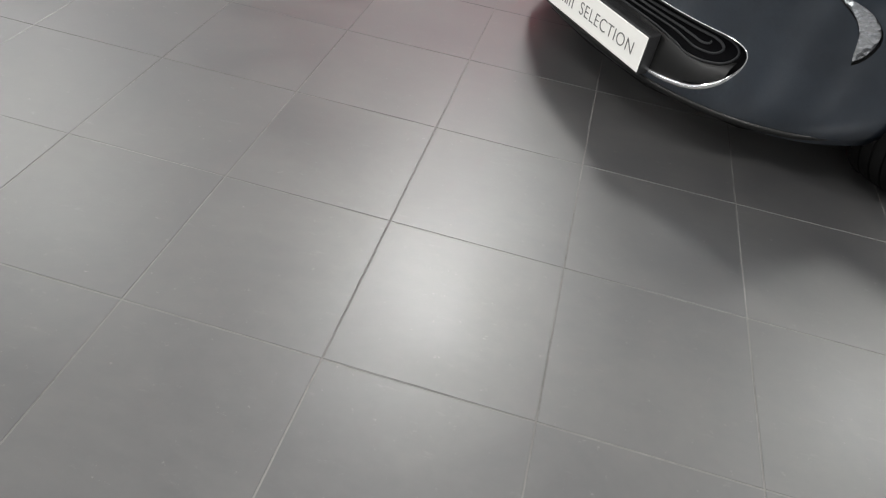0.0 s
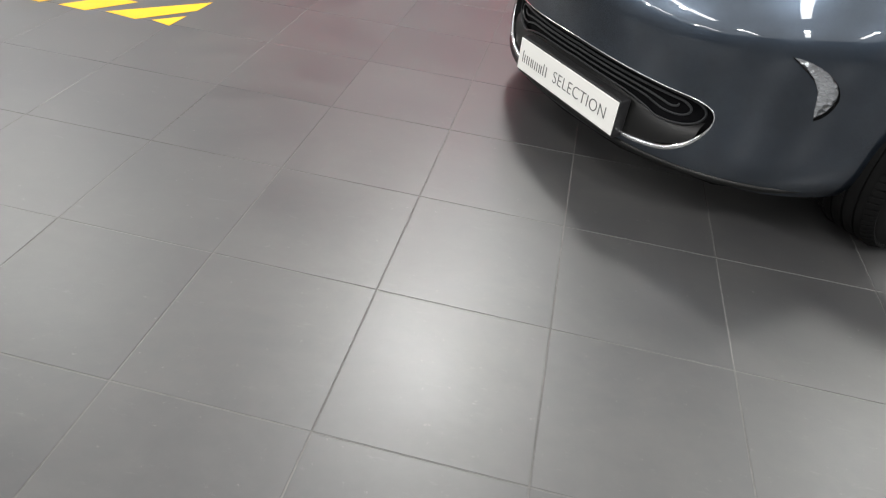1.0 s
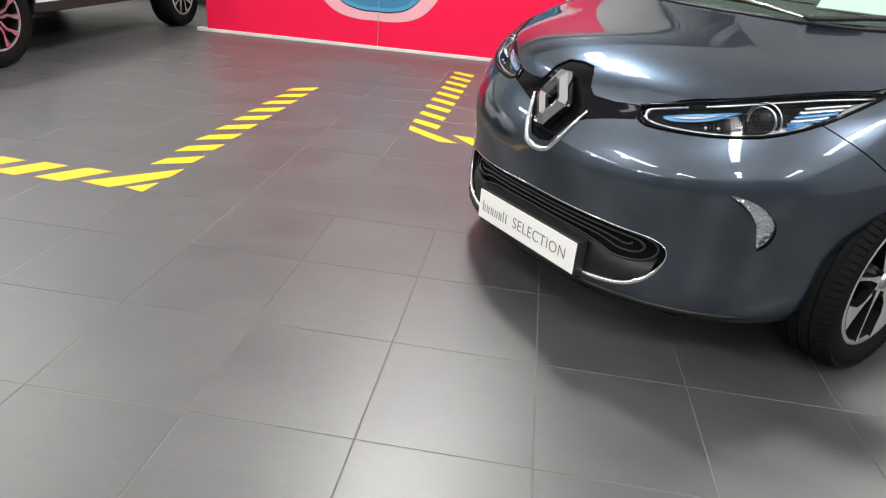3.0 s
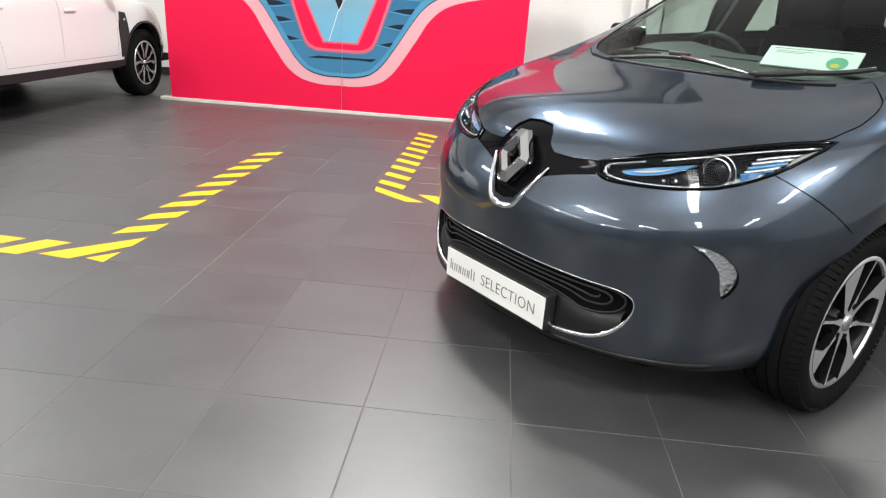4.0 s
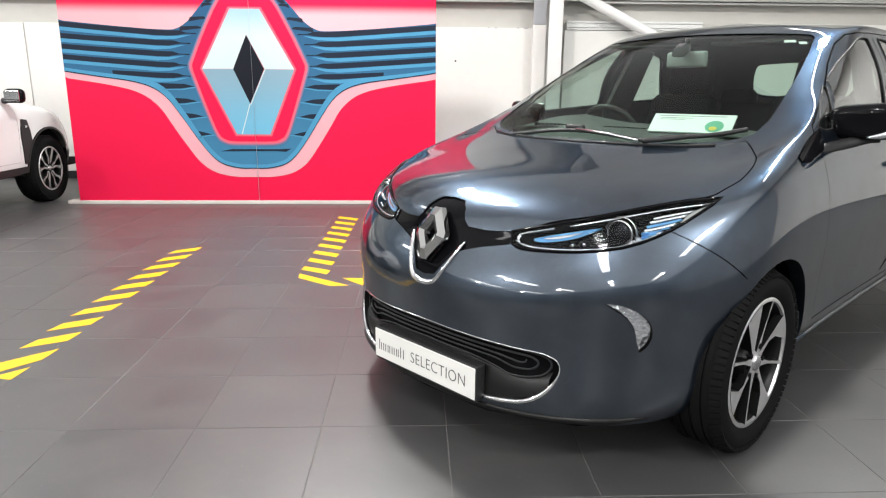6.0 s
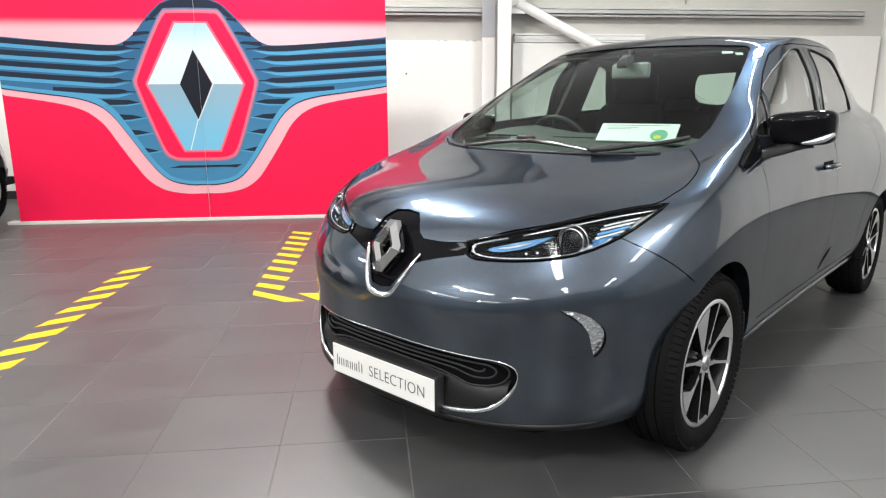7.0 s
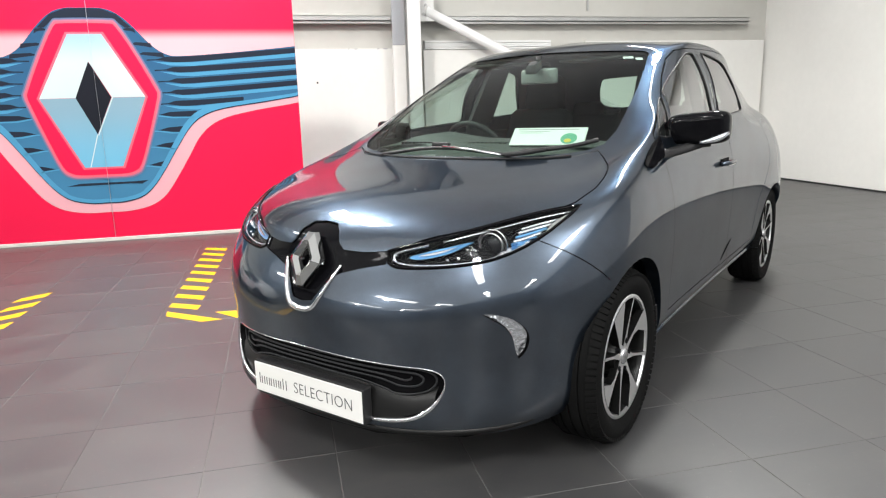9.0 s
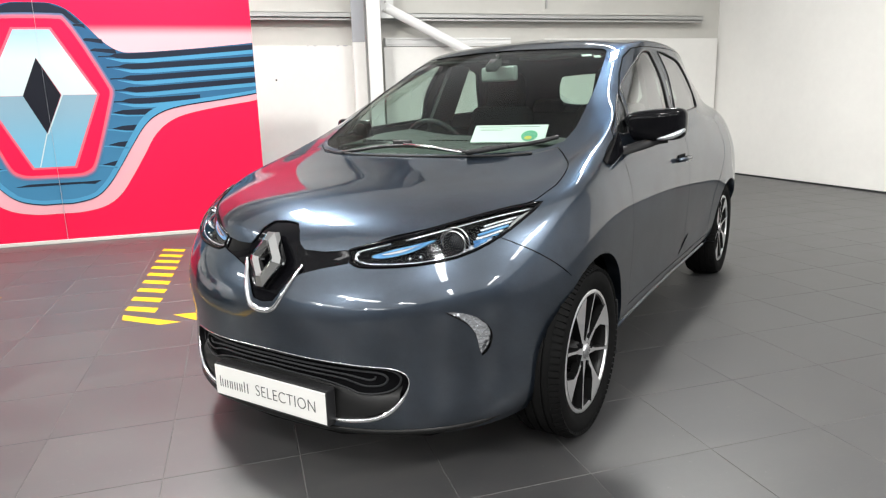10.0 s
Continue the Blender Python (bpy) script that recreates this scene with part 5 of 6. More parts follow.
def build_headlamp(sh, lamp, s):
    """Projector, reflectors and trim behind the lens."""
    p, n = sh.on(0.577, 0.783, "front", s)
    axis = Vector((1, 0.10 * s, -0.02)).normalized()
    rot = axis.to_track_quat("Y", "Z").to_matrix().to_4x4()
    at = Matrix.Translation(p - n * 0.028) @ rot
    part("projector_ring", lathe([(0.036, -0.02), (0.0415, -0.004), (0.0405, 0.004), (0.0365, 0.002), (0.034, -0.02)], "Y", 36), "satin_chrome", lamp, "chrome projector ring", True, at)
    part("projector_lens", lathe([(0.0005, 0.004), (0.014, 0.002), (0.026, -0.004), (0.035, -0.014)], "Y", 32), "projector", lamp, "dark glass projector", True, at)
    part("projector_bezel", lathe([(0.048, -0.022), (0.0515, -0.010), (0.0500, -0.006), (0.048, -0.010)], "Y", 36), "satin_chrome", lamp, "thin outer projector ring", True, at)
    # light bar: a pale core in a blue leaf-shaped plate
    leaf = smooth_curve([(0.348, 0.742), (0.40, 0.760), (0.455, 0.776), (0.515, 0.792), (0.475, 0.762), (0.42, 0.744), (0.37, 0.736)], 3, True)
    part("light_bar", skin_patch(sh, leaf, s, -0.026), "lamp_blue", lamp, "blue tinted light bar")
    core = smooth_curve([(0.375, 0.746), (0.41, 0.757), (0.455, 0.769), (0.485, 0.778), (0.45, 0.760), (0.41, 0.749)], 3, True)
    part("light_core", skin_patch(sh, core, s, -0.0235), "lamp_silver", lamp, "silver core of the light bar")
    # stepped reflectors beside the projector
    rng = random.Random(5)
    for k in range(12):
        a, b = 0.616 + 0.0105 * (k % 4) + 0.0024 * k, 0.757 + 0.0125 * (k // 4) + 0.006 * (k % 4)
        w, h = 0.0065 + 0.003 * rng.random(), 0.005 + 0.004 * rng.random()
        facet = [(a - w * 0.6, b - h * 0.6), (a + w, b - h * 0.3), (a + w * 0.8, b + h), (a - w * 0.7, b + h * 0.6)]
        part("reflector_facet", skin_patch(sh, facet, s, -0.022 - 0.006 * rng.random(), 0.006 * rng.uniform(-1, 1)), "lamp_blue" if rng.random() < 0.6 else "lamp_silver", lamp, "small stepped reflector")
    for k in range(4):
        z = 0.790 + 0.0125 * k
        fin = smooth_curve([(0.632, z), (0.662, z + 0.010), (0.690 + 0.006 * k, z + 0.022)], 4)
        part("reflector_fin", tube(sh.line(fin, "front", s, -0.024), 0.0026 if k % 2 else 0.0036, False, 6, 1.6), "lamp_blue" if k == 1 else "lamp_silver", lamp, "slender reflector fin", True)
    tip = smooth_curve([(0.702, 0.786), (0.722, 0.812), (0.740, 0.846), (0.744, 0.862), (0.715, 0.850), (0.700, 0.826)], 3, True)
    part("indicator_panel", skin_patch(sh, tip, s, -0.016), "mirror_grey", lamp, "smooth grey indicator panel")
    for pts, r in (([(0.312, 0.722), (0.36, 0.717), (0.45, 0.720), (0.55, 0.731), (0.62, 0.749), (0.67, 0.780)], 0.0024), ([(0.44, 0.788), (0.55, 0.820), (0.64, 0.845), (0.725, 0.862)], 0.0026), ([(0.312, 0.722), (0.300, 0.738), (0.308, 0.750), (0.345, 0.762), (0.40, 0.778)], 0.0028)):
        part("trim_line", tube(sh.line(smooth_curve(pts, 5), "front", s, -0.014), r, False, 6, 1.4), "lamp_silver", lamp, "bright trim line", True)
    rim = sh.line(headlamp_outline(), "front", s, 0.0005)
    part("lamp_seal", tube(rim, 0.004, True, 6), "gloss_black", lamp, "", True)
    for a, b in ((0.30, 0.728), (0.305, 0.742), (0.325, 0.720), (0.50, 0.740), (0.47, 0.735)):
        q, m_ = sh.on(a, b, "front", s)
        bm = bmesh.new()
        bmesh.ops.create_icosphere(bm, subdivisions=2, radius=0.006, matrix=Matrix.Translation(q - m_ * 0.016))
        part("marker_bulb", bm, "chrome", lamp, "", True)


def build_front(sh, car, trim):
    """Badge, nose band, intake ribs, chrome and number plate."""
    # glossy band from lamp to lamp and the housing of the badge
    sh.dress("nose_band", trim, "gloss_black", car, "gloss black band between the headlamps", -0.006)
    # chrome V under the badge
    vee = smooth_curve([(-0.128, 0.700), (-0.104, 0.655), (-0.062, 0.575), (-0.03, 0.556), (0.0, 0.553), (0.03, 0.556), (0.062, 0.575), (0.104, 0.655), (0.128, 0.700)], 4)
    n = len(vee)
    radii = [0.0042 + 0.0048 * math.sin(math.pi * k / (n - 1)) ** 0.7 for k in range(n)]
    part("chrome_vee", tube(sh.line(vee, "front", 1, 0.0), radii, False, 10, 1.3), "chrome", car, "chrome V trim under the badge", True)
    # lozenge badge: four bevelled arms
    p, nrm = sh.on(0.0, 0.703, "front")
    frame_m = Matrix.Translation(p + nrm * 0.025) @ nrm.to_track_quat("-Y", "Z").to_matrix().to_4x4()
    out = [(-0.016, 0.096), (0.016, 0.096), (0.072, 0.010), (0.072, -0.010), (0.016, -0.096), (-0.016, -0.096), (-0.072, -0.010), (-0.072, 0.010)]
    inn = [(0, 0.036), (0, 0.036), (0.021, 0.003), (0.021, -0.003), (0, -0.036), (0, -0.036), (-0.021, -0.003), (-0.021, 0.003)]
    bm = bmesh.new()
    lv = []
    for scale, y, ring in ((1.0, 0.012, out), (0.95, -0.008, out), (0.62, -0.022, out), (1.25, -0.012, inn), (1.0, 0.010, inn)):
        lv.append([bm.verts.new((x * scale, y, z * scale)) for x, z in ring])
    for a, b in zip(lv, lv[1:]):
        for k in range(8):
            j = (k + 1) % 8
            try:
                bm.faces.new((a[k], a[j], b[j], b[k]))
            except ValueError:
                pass
    bmesh.ops.remove_doubles(bm, verts=bm.verts[:], dist=0.0003)
    bmesh.ops.recalc_face_normals(bm, faces=bm.faces[:])
    part("badge", bm, "badge_metal", car, "large chrome lozenge badge", False, frame_m)
    # intake ribs: contour-like loops, each a thin ridge
    ribs = bmesh.new()
    loops = [[(0.0, 0.402), (0.2, 0.399), (0.36, 0.392), (0.435, 0.386), (0.468, 0.370), (0.470, 0.345), (0.445, 0.320), (0.395, 0.306), (0.345, 0.305), (0.30, 0.320), (0.20, 0.338), (0.0, 0.346)],
             [(0.0, 0.388), (0.2, 0.384), (0.36, 0.378), (0.41, 0.374), (0.432, 0.361), (0.428, 0.345), (0.405, 0.333), (0.36, 0.331), (0.325, 0.340), (0.28, 0.350), (0.18, 0.356), (0.0, 0.360)]]
    for half in loops:
        loop = smooth_curve(half, 4)
        loop = loop + [(-x, zz) for x, zz in loop[-2:0:-1]]
        tube(sh.line(loop, "front", 1, -0.018), 0.0026, True, 6, 1.5, ribs)
    for s in (1, -1):
        tube(sh.line(smooth_curve([(0.0, 0.374), (0.15, 0.371), (0.28, 0.364), (0.34, 0.356), (0.372, 0.350), (0.392, 0.354), (0.396, 0.362)], 4), "front", s, -0.020), 0.0024, False, 6, 1.5, ribs)
    part("grille_ribs", ribs, "soft_plastic", car, "black flowing grille ribs", True)
    # black tray that closes the intake below the ribs
    for s in (1, -1):
        tray = bmesh.new()
        cols = []
        for v in (0.0, 0.1, 0.2, 0.28, 0.34, 0.40, 0.44, 0.465):
            top = 0.338 - 0.036 * max(0.0, min(1.0, (v - 0.12) / 0.22)) + 0.03 * max(0.0, (v - 0.40) / 0.065)
            low = 0.216 + 0.062 * max(0.0, (v - 0.28) / 0.185) ** 2
            a, b = sh.on(v, top, "front", s)[0], sh.on(v, low, "front", s)[0]
            cols.append([tray.verts.new(a + Vector((-0.030, 0, 0))), tray.verts.new(a.lerp(b, 0.35) + Vector((-0.014, 0, 0))), tray.verts.new(b + Vector((-0.006, 0, 0)))])
        for a, b in zip(cols, cols[1:]):
            for k in range(2):
                tray.faces.new((a[k], b[k], b[k + 1], a[k + 1]))
        bmesh.ops.recalc_face_normals(tray, faces=tray.faces[:])
        part("intake_tray", tray, "alloy_black", car, "black sloping panel below the ribs", True)
    # chrome round the intake: thin above, broad at the lower corners
    g = grille_outline()
    n = len(g)
    ring = sh.line(g, "front", 1, 0.001)
    radii = []
    for x, z in g:
        low = max(0.0, min(1.0, (0.345 - z) / 0.08)) * max(0.0, min(1.0, (abs(x) - 0.24) / 0.05))
        radii.append(0.0021 + 0.0062 * low)
    part("intake_chrome", tube(ring, radii, True, 8), "chrome", car, "chrome line round the intake", True)
    inward = [Vector((-1, 0, 0))] * n
    part("intake_edge", flange(ring, inward, 0.07), "plastic", car, "", True)
    # plate on its black carrier
    carrier = part("plate_carrier", box(0.690, 0.7335, -0.262, 0.262, 0.196, 0.322, 0.006, 2), "plastic", car, "black number plate carrier")
    plate = part("number_plate", box(0.734, 0.738, -0.260, 0.260, 0.206, 0.316, 0.0015, 1), "plate", car, "white dealer plate with grey lettering")
    txt = bpy.data.curves.new("plate_word", "FONT")
    txt.body, txt.size, txt.align_x, txt.align_y, txt.extrude = "SELECTION", 0.058, "LEFT", "CENTER", 0.0004
    txt.space_character, txt.offset = 1.06, -0.0009
    t_ob = bpy.data.objects.new("plate_word", txt)
    scene.collection.objects.link(t_ob)
    bpy.context.view_layer.update()
    me = bpy.data.meshes.new_from_object(t_ob.evaluated_get(bpy.context.evaluated_depsgraph_get()))
    bpy.data.objects.remove(t_ob)
    xs = [v.co.x for v in me.vertices]
    width = max(xs) - min(xs)
    word = new("plate_word", me)
    me.materials.append(MAT["ink"])
    word.parent = plate
    # letters run from the car's right to its left as one reads them from the front
    word.matrix_basis = Matrix.Translation((0.7388, -0.058, 0.258)) @ Matrix(((0, 0, 1, 0), (0.272 / width, 0, 0, 0), (0, 1, 0, 0), (0, 0, 0, 1)))
    word["label"] = "grey thin capital letters"
    bars = bmesh.new()
    v = -0.236
    for w, h in ((0.013, 0.040), (0.014, 0.029), (0.012, 0.029), (0.014, 0.029), (0.012, 0.029), (0.004, 0.041), (0.007, 0.036)):
        add_box(bars, 0.738, 0.7386, v, v + min(0.0042, w), 0.238, 0.238 + h)
        if w > 0.01:
            add_box(bars, 0.738, 0.7386, v + w - 0.002, v + w + 0.0022, 0.238, 0.238 + min(h, 0.029))
        v += w + 0.0115
    part("brand_bars", bars, "ink", plate, "grey bars in place of a brand name")
    # dark lip along the bottom of the bumper
    lip = smooth_curve([(-0.715, 0.205), (-0.62, 0.190), (-0.4, 0.178), (0.0, 0.174), (0.4, 0.178), (0.62, 0.190), (0.715, 0.205)], 8)
    part("front_lip", tube(sh.line(lip, "front", 1, -0.004), [0.013 * min(1.0, 0.25 + 0.12 * min(k, len(lip) - 1 - k)) for k in range(len(lip))], False, 8, 1.0), "alloy_black", car, "black plastic lip under the bumper", True)


def build_underside(sh, car):
    bm = bmesh.new()
    half = [(u, v, w - 0.012) for u, v, w in SKIRT]
    ring = [(u, v - 0.015, w) for u, v, w in half] + [(u, -(v - 0.015), w) for u, v, w in half[-2:0:-1]]
    vs = [bm.verts.new(p) for p in ring]
    bm.faces.new(vs)
    bmesh.ops.triangulate(bm, faces=bm.faces[:])
    part("underside", bm, "underside", car, "black car underside")
    for s in (1, -1):
        line = [(-0.44, 0.268), (-0.8, 0.280), (-1.3, 0.290), (-1.8, 0.291), (-2.2, 0.288)]
        part("sill_trim", tube(sh.line(smooth_curve(line, 4), "side", s, -0.004), 0.014, False, 8, 1.0), "paint", car, "sill edge", True)
        part("mud_flap", box(-0.405, -0.385, s * 0.835 - 0.10 * (s > 0), s * 0.835 + 0.10 * (s < 0), 0.16, 0.40, 0.006, 2), "plastic", car, "black mud flap")
        part("mud_flap", box(-2.985, -2.965, s * 0.82 - 0.10 * (s > 0), s * 0.82 + 0.10 * (s < 0), 0.20, 0.46, 0.006, 2), "plastic", car, "black mud flap")


def rounded_block(sx, sy, sz, r, taper=1.0):
    bm = box(-sx / 2, sx / 2, -sy / 2, sy / 2, 0, sz, r, 4)
    for v in bm.verts:
        k = 1 + (taper - 1) * v.co.z / sz
        v.co.x *= k
        v.co.y *= k
    return bm


def build_cabin(sh, car):
    """Dark inner lining, dashboard, seats, steering wheel, mirror."""
    lining = sh.bm.copy()
    low = [f for f in lining.faces if f.calc_center_median().z < 0.90 or f.calc_center_median().x > -0.12]
    bmesh.ops.delete(lining, geom=low, context="FACES")
    bmesh.ops.reverse_faces(lining, faces=lining.faces[:])
    sh.dress("lining", lining, "headliner", car, "dark grey roof and pillar lining", -0.02)
    tub = bmesh.new()
    add_box(tub, -2.75, -0.30, -0.70, 0.70, 0.25, 0.27)
    for s in (1, -1):
        add_box(tub, -2.60, -0.55, s * 0.735 - 0.01, s * 0.735 + 0.01, 0.25, 1.035)
    add_box(tub, -0.40, -0.38, -0.66, 0.66, 0.25, 0.93)
    add_box(tub, -2.95, -2.93, -0.60, 0.60, 0.25, 1.08)
    part("cabin_tub", tub, "soft_plastic", car, "dark cabin floor and door cards")
    # dashboard with a rounded crown
    prof = smooth_curve([(-0.10, 0.968), (-0.20, 0.980), (-0.32, 1.002), (-0.48, 1.030), (-0.64, 1.040), (-0.74, 1.018), (-0.78, 0.94), (-0.76, 0.80), (-0.70, 0.60)], 4)
    bm = bmesh.new()
    cols = []
    for k in range(13):
        y = -0.66 + 1.32 * k / 12
        edge = 0.03 * (abs(y) / 0.66) ** 4
        cols.append([bm.verts.new((x - 0.16 * (abs(y) / 0.66) ** 2 * (x > -0.4) , y, z - edge + 0.035 * math.exp(-((y + 0.36) / 0.16) ** 2) * (x < -0.5))) for x, z in prof])
    for a, b in zip(cols, cols[1:]):
        for i in range(len(a) - 1):
            bm.faces.new((a[i], a[i + 1], b[i + 1], b[i]))
    bmesh.ops.recalc_face_normals(bm, faces=bm.faces[:])
    dash = part("dashboard", bm, "dash_grey", car, "dark grey dashboard top", True)
    for y0 in (-0.50, -0.10, 0.24):
        vents = bmesh.new()
        for k in range(9):
            add_box(vents, -0.47, -0.455, y0 + 0.024 * k, y0 + 0.024 * k + 0.016, 1.018, 1.0305)
        part("demister_vent", vents, "gap", dash, "black demister slots")
    for s in (1, -1):
        trim_bm = box(-1.60, -1.345, s * 0.690 - 0.010, s * 0.690 + 0.010, 0.90, 1.09, 0.006, 2)
        part("pillar_trim", trim_bm, "headliner", car, "dark lower door pillar trim", True)
        lean = bmesh.new()
        foot_, head_ = [(-1.60, 0.690), (-1.345, 0.690)], [(-1.66, 0.585), (-1.445, 0.585)]
        quads = [[lean.verts.new((u, s * (v - d), z)) for (u, v), z in ((foot_[0], 1.085), (foot_[1], 1.085), (head_[1], 1.415), (head_[0], 1.415))] for d in (0.0, 0.025)]
        lean.faces.new(quads[0])
        lean.faces.new(quads[1])
        for k in range(4):
            lean.faces.new((quads[0][k], quads[0][k - 1], quads[1][k - 1], quads[1][k]))
        bmesh.ops.recalc_face_normals(lean, faces=lean.faces[:])
        part("pillar_trim", lean, "headliner", car, "dark upper door pillar trim")
    # steering wheel on the car's right
    wheel_at = Matrix.Translation((-0.93, -0.36, 0.945)) @ Matrix.Rotation(radians(-64), 4, "Y")
    ring = [(0.178 * math.cos(2 * math.pi * k / 40), 0.178 * math.sin(2 * math.pi * k / 40), 0) for k in range(40)]
    st = part("steering_wheel", tube(ring, 0.016, True, 10), "plastic", car, "black steering wheel", True, wheel_at)
    part("steering_hub", rounded_block(0.14, 0.16, 0.05, 0.02), "plastic", st, "", True, Matrix.Translation((0, 0, -0.03)))
    sp = bmesh.new()
    for ang in (0, 180, 270):
        x, y = polar(0.18, ang + 90)
        tube([(0, 0, -0.01), (x, y, 0)], 0.015, False, 8, 1.5, sp)
    part("steering_spokes", sp, "plastic", st)
    for y in (-0.36, 0.36):
        seat = part("front_seat", rounded_block(0.50, 0.50, 0.18, 0.06), "fabric", car, "black cloth front seat", True, Matrix.Translation((-1.25, y, 0.40)))
        back = rounded_block(0.16, 0.50, 0.66, 0.06, 0.82)
        part("backrest", back, "fabric", seat, "", True, Matrix.Translation((-0.26, 0, 0.14)) @ Matrix.Rotation(radians(-20), 4, "Y"))
        head = rounded_block(0.13, 0.27, 0.22, 0.05, 0.9)
        part("headrest", head, "fabric", seat, "", True, Matrix.Translation((-0.50, 0, 0.76)) @ Matrix.Rotation(radians(-14), 4, "Y"))
    bench = part("rear_seat", rounded_block(0.50, 1.25, 0.18, 0.06), "fabric", car, "black cloth rear bench", True, Matrix.Translation((-2.05, 0, 0.42)))
    part("backrest", rounded_block(0.16, 1.25, 0.58, 0.06, 0.94), "fabric", bench, "", True, Matrix.Translation((-0.26, 0, 0.14)) @ Matrix.Rotation(radians(-20), 4, "Y"))
    for y in (-0.40, 0.40):
        part("headrest", rounded_block(0.11, 0.26, 0.17, 0.05, 0.9), "fabric", bench, "", True, Matrix.Translation((-0.48, y, 0.62)) @ Matrix.Rotation(radians(-14), 4, "Y"))
    # interior mirror and its sensor pod
    m_at = Matrix.Translation((-0.98, 0.0, 1.335)) @ Matrix.Rotation(radians(-14), 4, "Z")
    im = part("interior_mirror", box(-0.018, 0.014, -0.118, 0.118, -0.038, 0.038, 0.014, 3), "mirror_grey", car, "grey interior mirror", True, m_at)
    part("mirror_stem", tube([(0.0, 0, 0.03), (0.0, 0, 0.10)], 0.014, False, 10), "headliner", im, "", True)
    pod = rounded_block(0.10, 0.08, 0.045, 0.02, 0.6)
    part("sensor_pod", pod, "headliner", car, "grey sensor pod on the windscreen", True, Matrix.Translation((-0.93, 0.0, 1.36)) @ Matrix.Rotation(radians(28), 4, "Y"))
    for s in (1, -1):
        part("sun_visor", box(-1.25, -1.07, s * 0.26 - 0.19, s * 0.26 + 0.19, 1.405, 1.418, 0.005, 2), "headliner", car, "grey folded sun visor", True)


def build_side_fittings(sh, car):
    """Mirrors, handles, wipers, aerial trim, charging of small bits."""
    for s in (1, -1):
        at = Matrix.Translation((-0.705, 0.877, 1.087) if s == 1 else (-0.80, -0.835, 1.062))
        bm = bmesh.new()
        bmesh.ops.create_uvsphere(bm, u_segments=36, v_segments=24, radius=1)
        sgn = lambda a, e: math.copysign(abs(a) ** e, a)
        for v in bm.verts:
            x, y, z = v.co
            out = sgn(y, 0.42) * s
            w = 1.0 + 0.06 * out
            sweep = -0.030 * max(0.0, out) ** 2 - 0.012 * out
            v.co = Vector((sgn(x, 0.62) * (0.060 if x > 0 else 0.048) + sweep, out * s * 0.120, sgn(z, 0.45) * 0.066 * w - 0.006 * (1 - out)))
        shell = part("door_mirror", bm, "gloss_black", car, "gloss black door mirror with silver indicator", True, at)
        ind = bmesh.new()
        pts = smooth_curve([(0.048, s * 0.020, -0.062), (0.040, s * 0.060, -0.054), (0.022, s * 0.096, -0.040), (-0.010, s * 0.114, -0.026)], 4)
        tube(pts, [0.003 + 0.010 * math.sin(math.pi * (0.05 + 0.75 * k / (len(pts) - 1))) for k in range(len(pts))], False, 8, 1.0, ind)
        part("indicator", ind, "lamp_silver", shell, "silver clear indicator strip", True)
        part("mirror_glass", box(-0.058, -0.052, -0.085, 0.075, -0.050, 0.052, 0.001, 1), "mirror", shell, "mirror glass")
        arm = smooth_curve([(0.275, -s * 0.085, -0.104), (0.17, -s * 0.070, -0.098), (0.07, -s * 0.035, -0.086), (0.0, s * 0.010, -0.068), (-0.01, s * 0.05, -0.062)], 4)
        part("mirror_arm", tube(arm, 0.016, False, 10, 1.3), "plastic", shell, "black mirror arm", True)
        # handles
        p, n = sh.on(-1.335, 0.885, "side", s)
        grip = part("door_handle", tube(smooth_curve([p + Vector((-0.09, 0, 0)) + n * 0.004, p + Vector((-0.06, 0, 0)) + n * 0.030, p + n * 0.034, p + Vector((0.06, 0, 0)) + n * 0.030, p + Vector((0.09, 0, 0)) + n * 0.004], 4), 0.011, False, 10, 1.0), "paint", car, "body-coloured door handle with chrome edge", True)
        part("handle_recess", box(p.x - 0.075, p.x + 0.075, p.y - 0.004 * (s > 0) - 0.001, p.y + 0.004 * (s < 0) + 0.001, p.z - 0.024, p.z + 0.024, 0.001, 1), "gap", car, "dark handle recess")
        part("handle_chrome", tube([p + Vector((-0.06, 0, -0.012)) + n * 0.034, p + Vector((0.06, 0, -0.012)) + n * 0.034], 0.004, False, 8), "chrome", grip, "chrome edge", True)
        # dark door trim stroke low on the doors
        stroke = sh.line(smooth_curve([(-1.40, 0.375), (-1.50, 0.418), (-1.60, 0.452)], 4), "side", s, 0.001)
        part("door_blade", tube(stroke, [0.002, 0.003, 0.004, 0.005, 0.005, 0.005, 0.004, 0.003, 0.001], False, 6, 0.6), "gap", car, "dark slanted stroke on the door", True)
    # wipers, parked along the foot of the screen
    tips = sh.line([(-0.150, -0.37), (-0.176, -0.06), (-0.150, 0.30)], "top", 1, 0.007)
    blade = smooth_curve([tuple(p) for p in tips], 5)
    w1 = part("wiper", tube(blade, 0.0075, False, 8, 1.0), "plastic", car, "black windscreen wiper", True)
    ends = sh.line([(-0.176, -0.04), (-0.132, 0.27)], "top", 1, 0.014)
    part("wiper_arm", tube([ends[0], ends[0].lerp(ends[1], 0.5) + Vector((0, 0, 0.004)), ends[1]], [0.0065, 0.0062, 0.0045], False, 8, 1.0), "satin_chrome", w1, "grey wiper arm", True)
    p, n = sh.on(-0.185, -0.06, "top")
    part("wiper_joint", box(p.x - 0.012, p.x + 0.012, p.y - 0.045, p.y + 0.045, p.z + 0.004, p.z + 0.026, 0.006, 2), "plastic", w1, "", True)
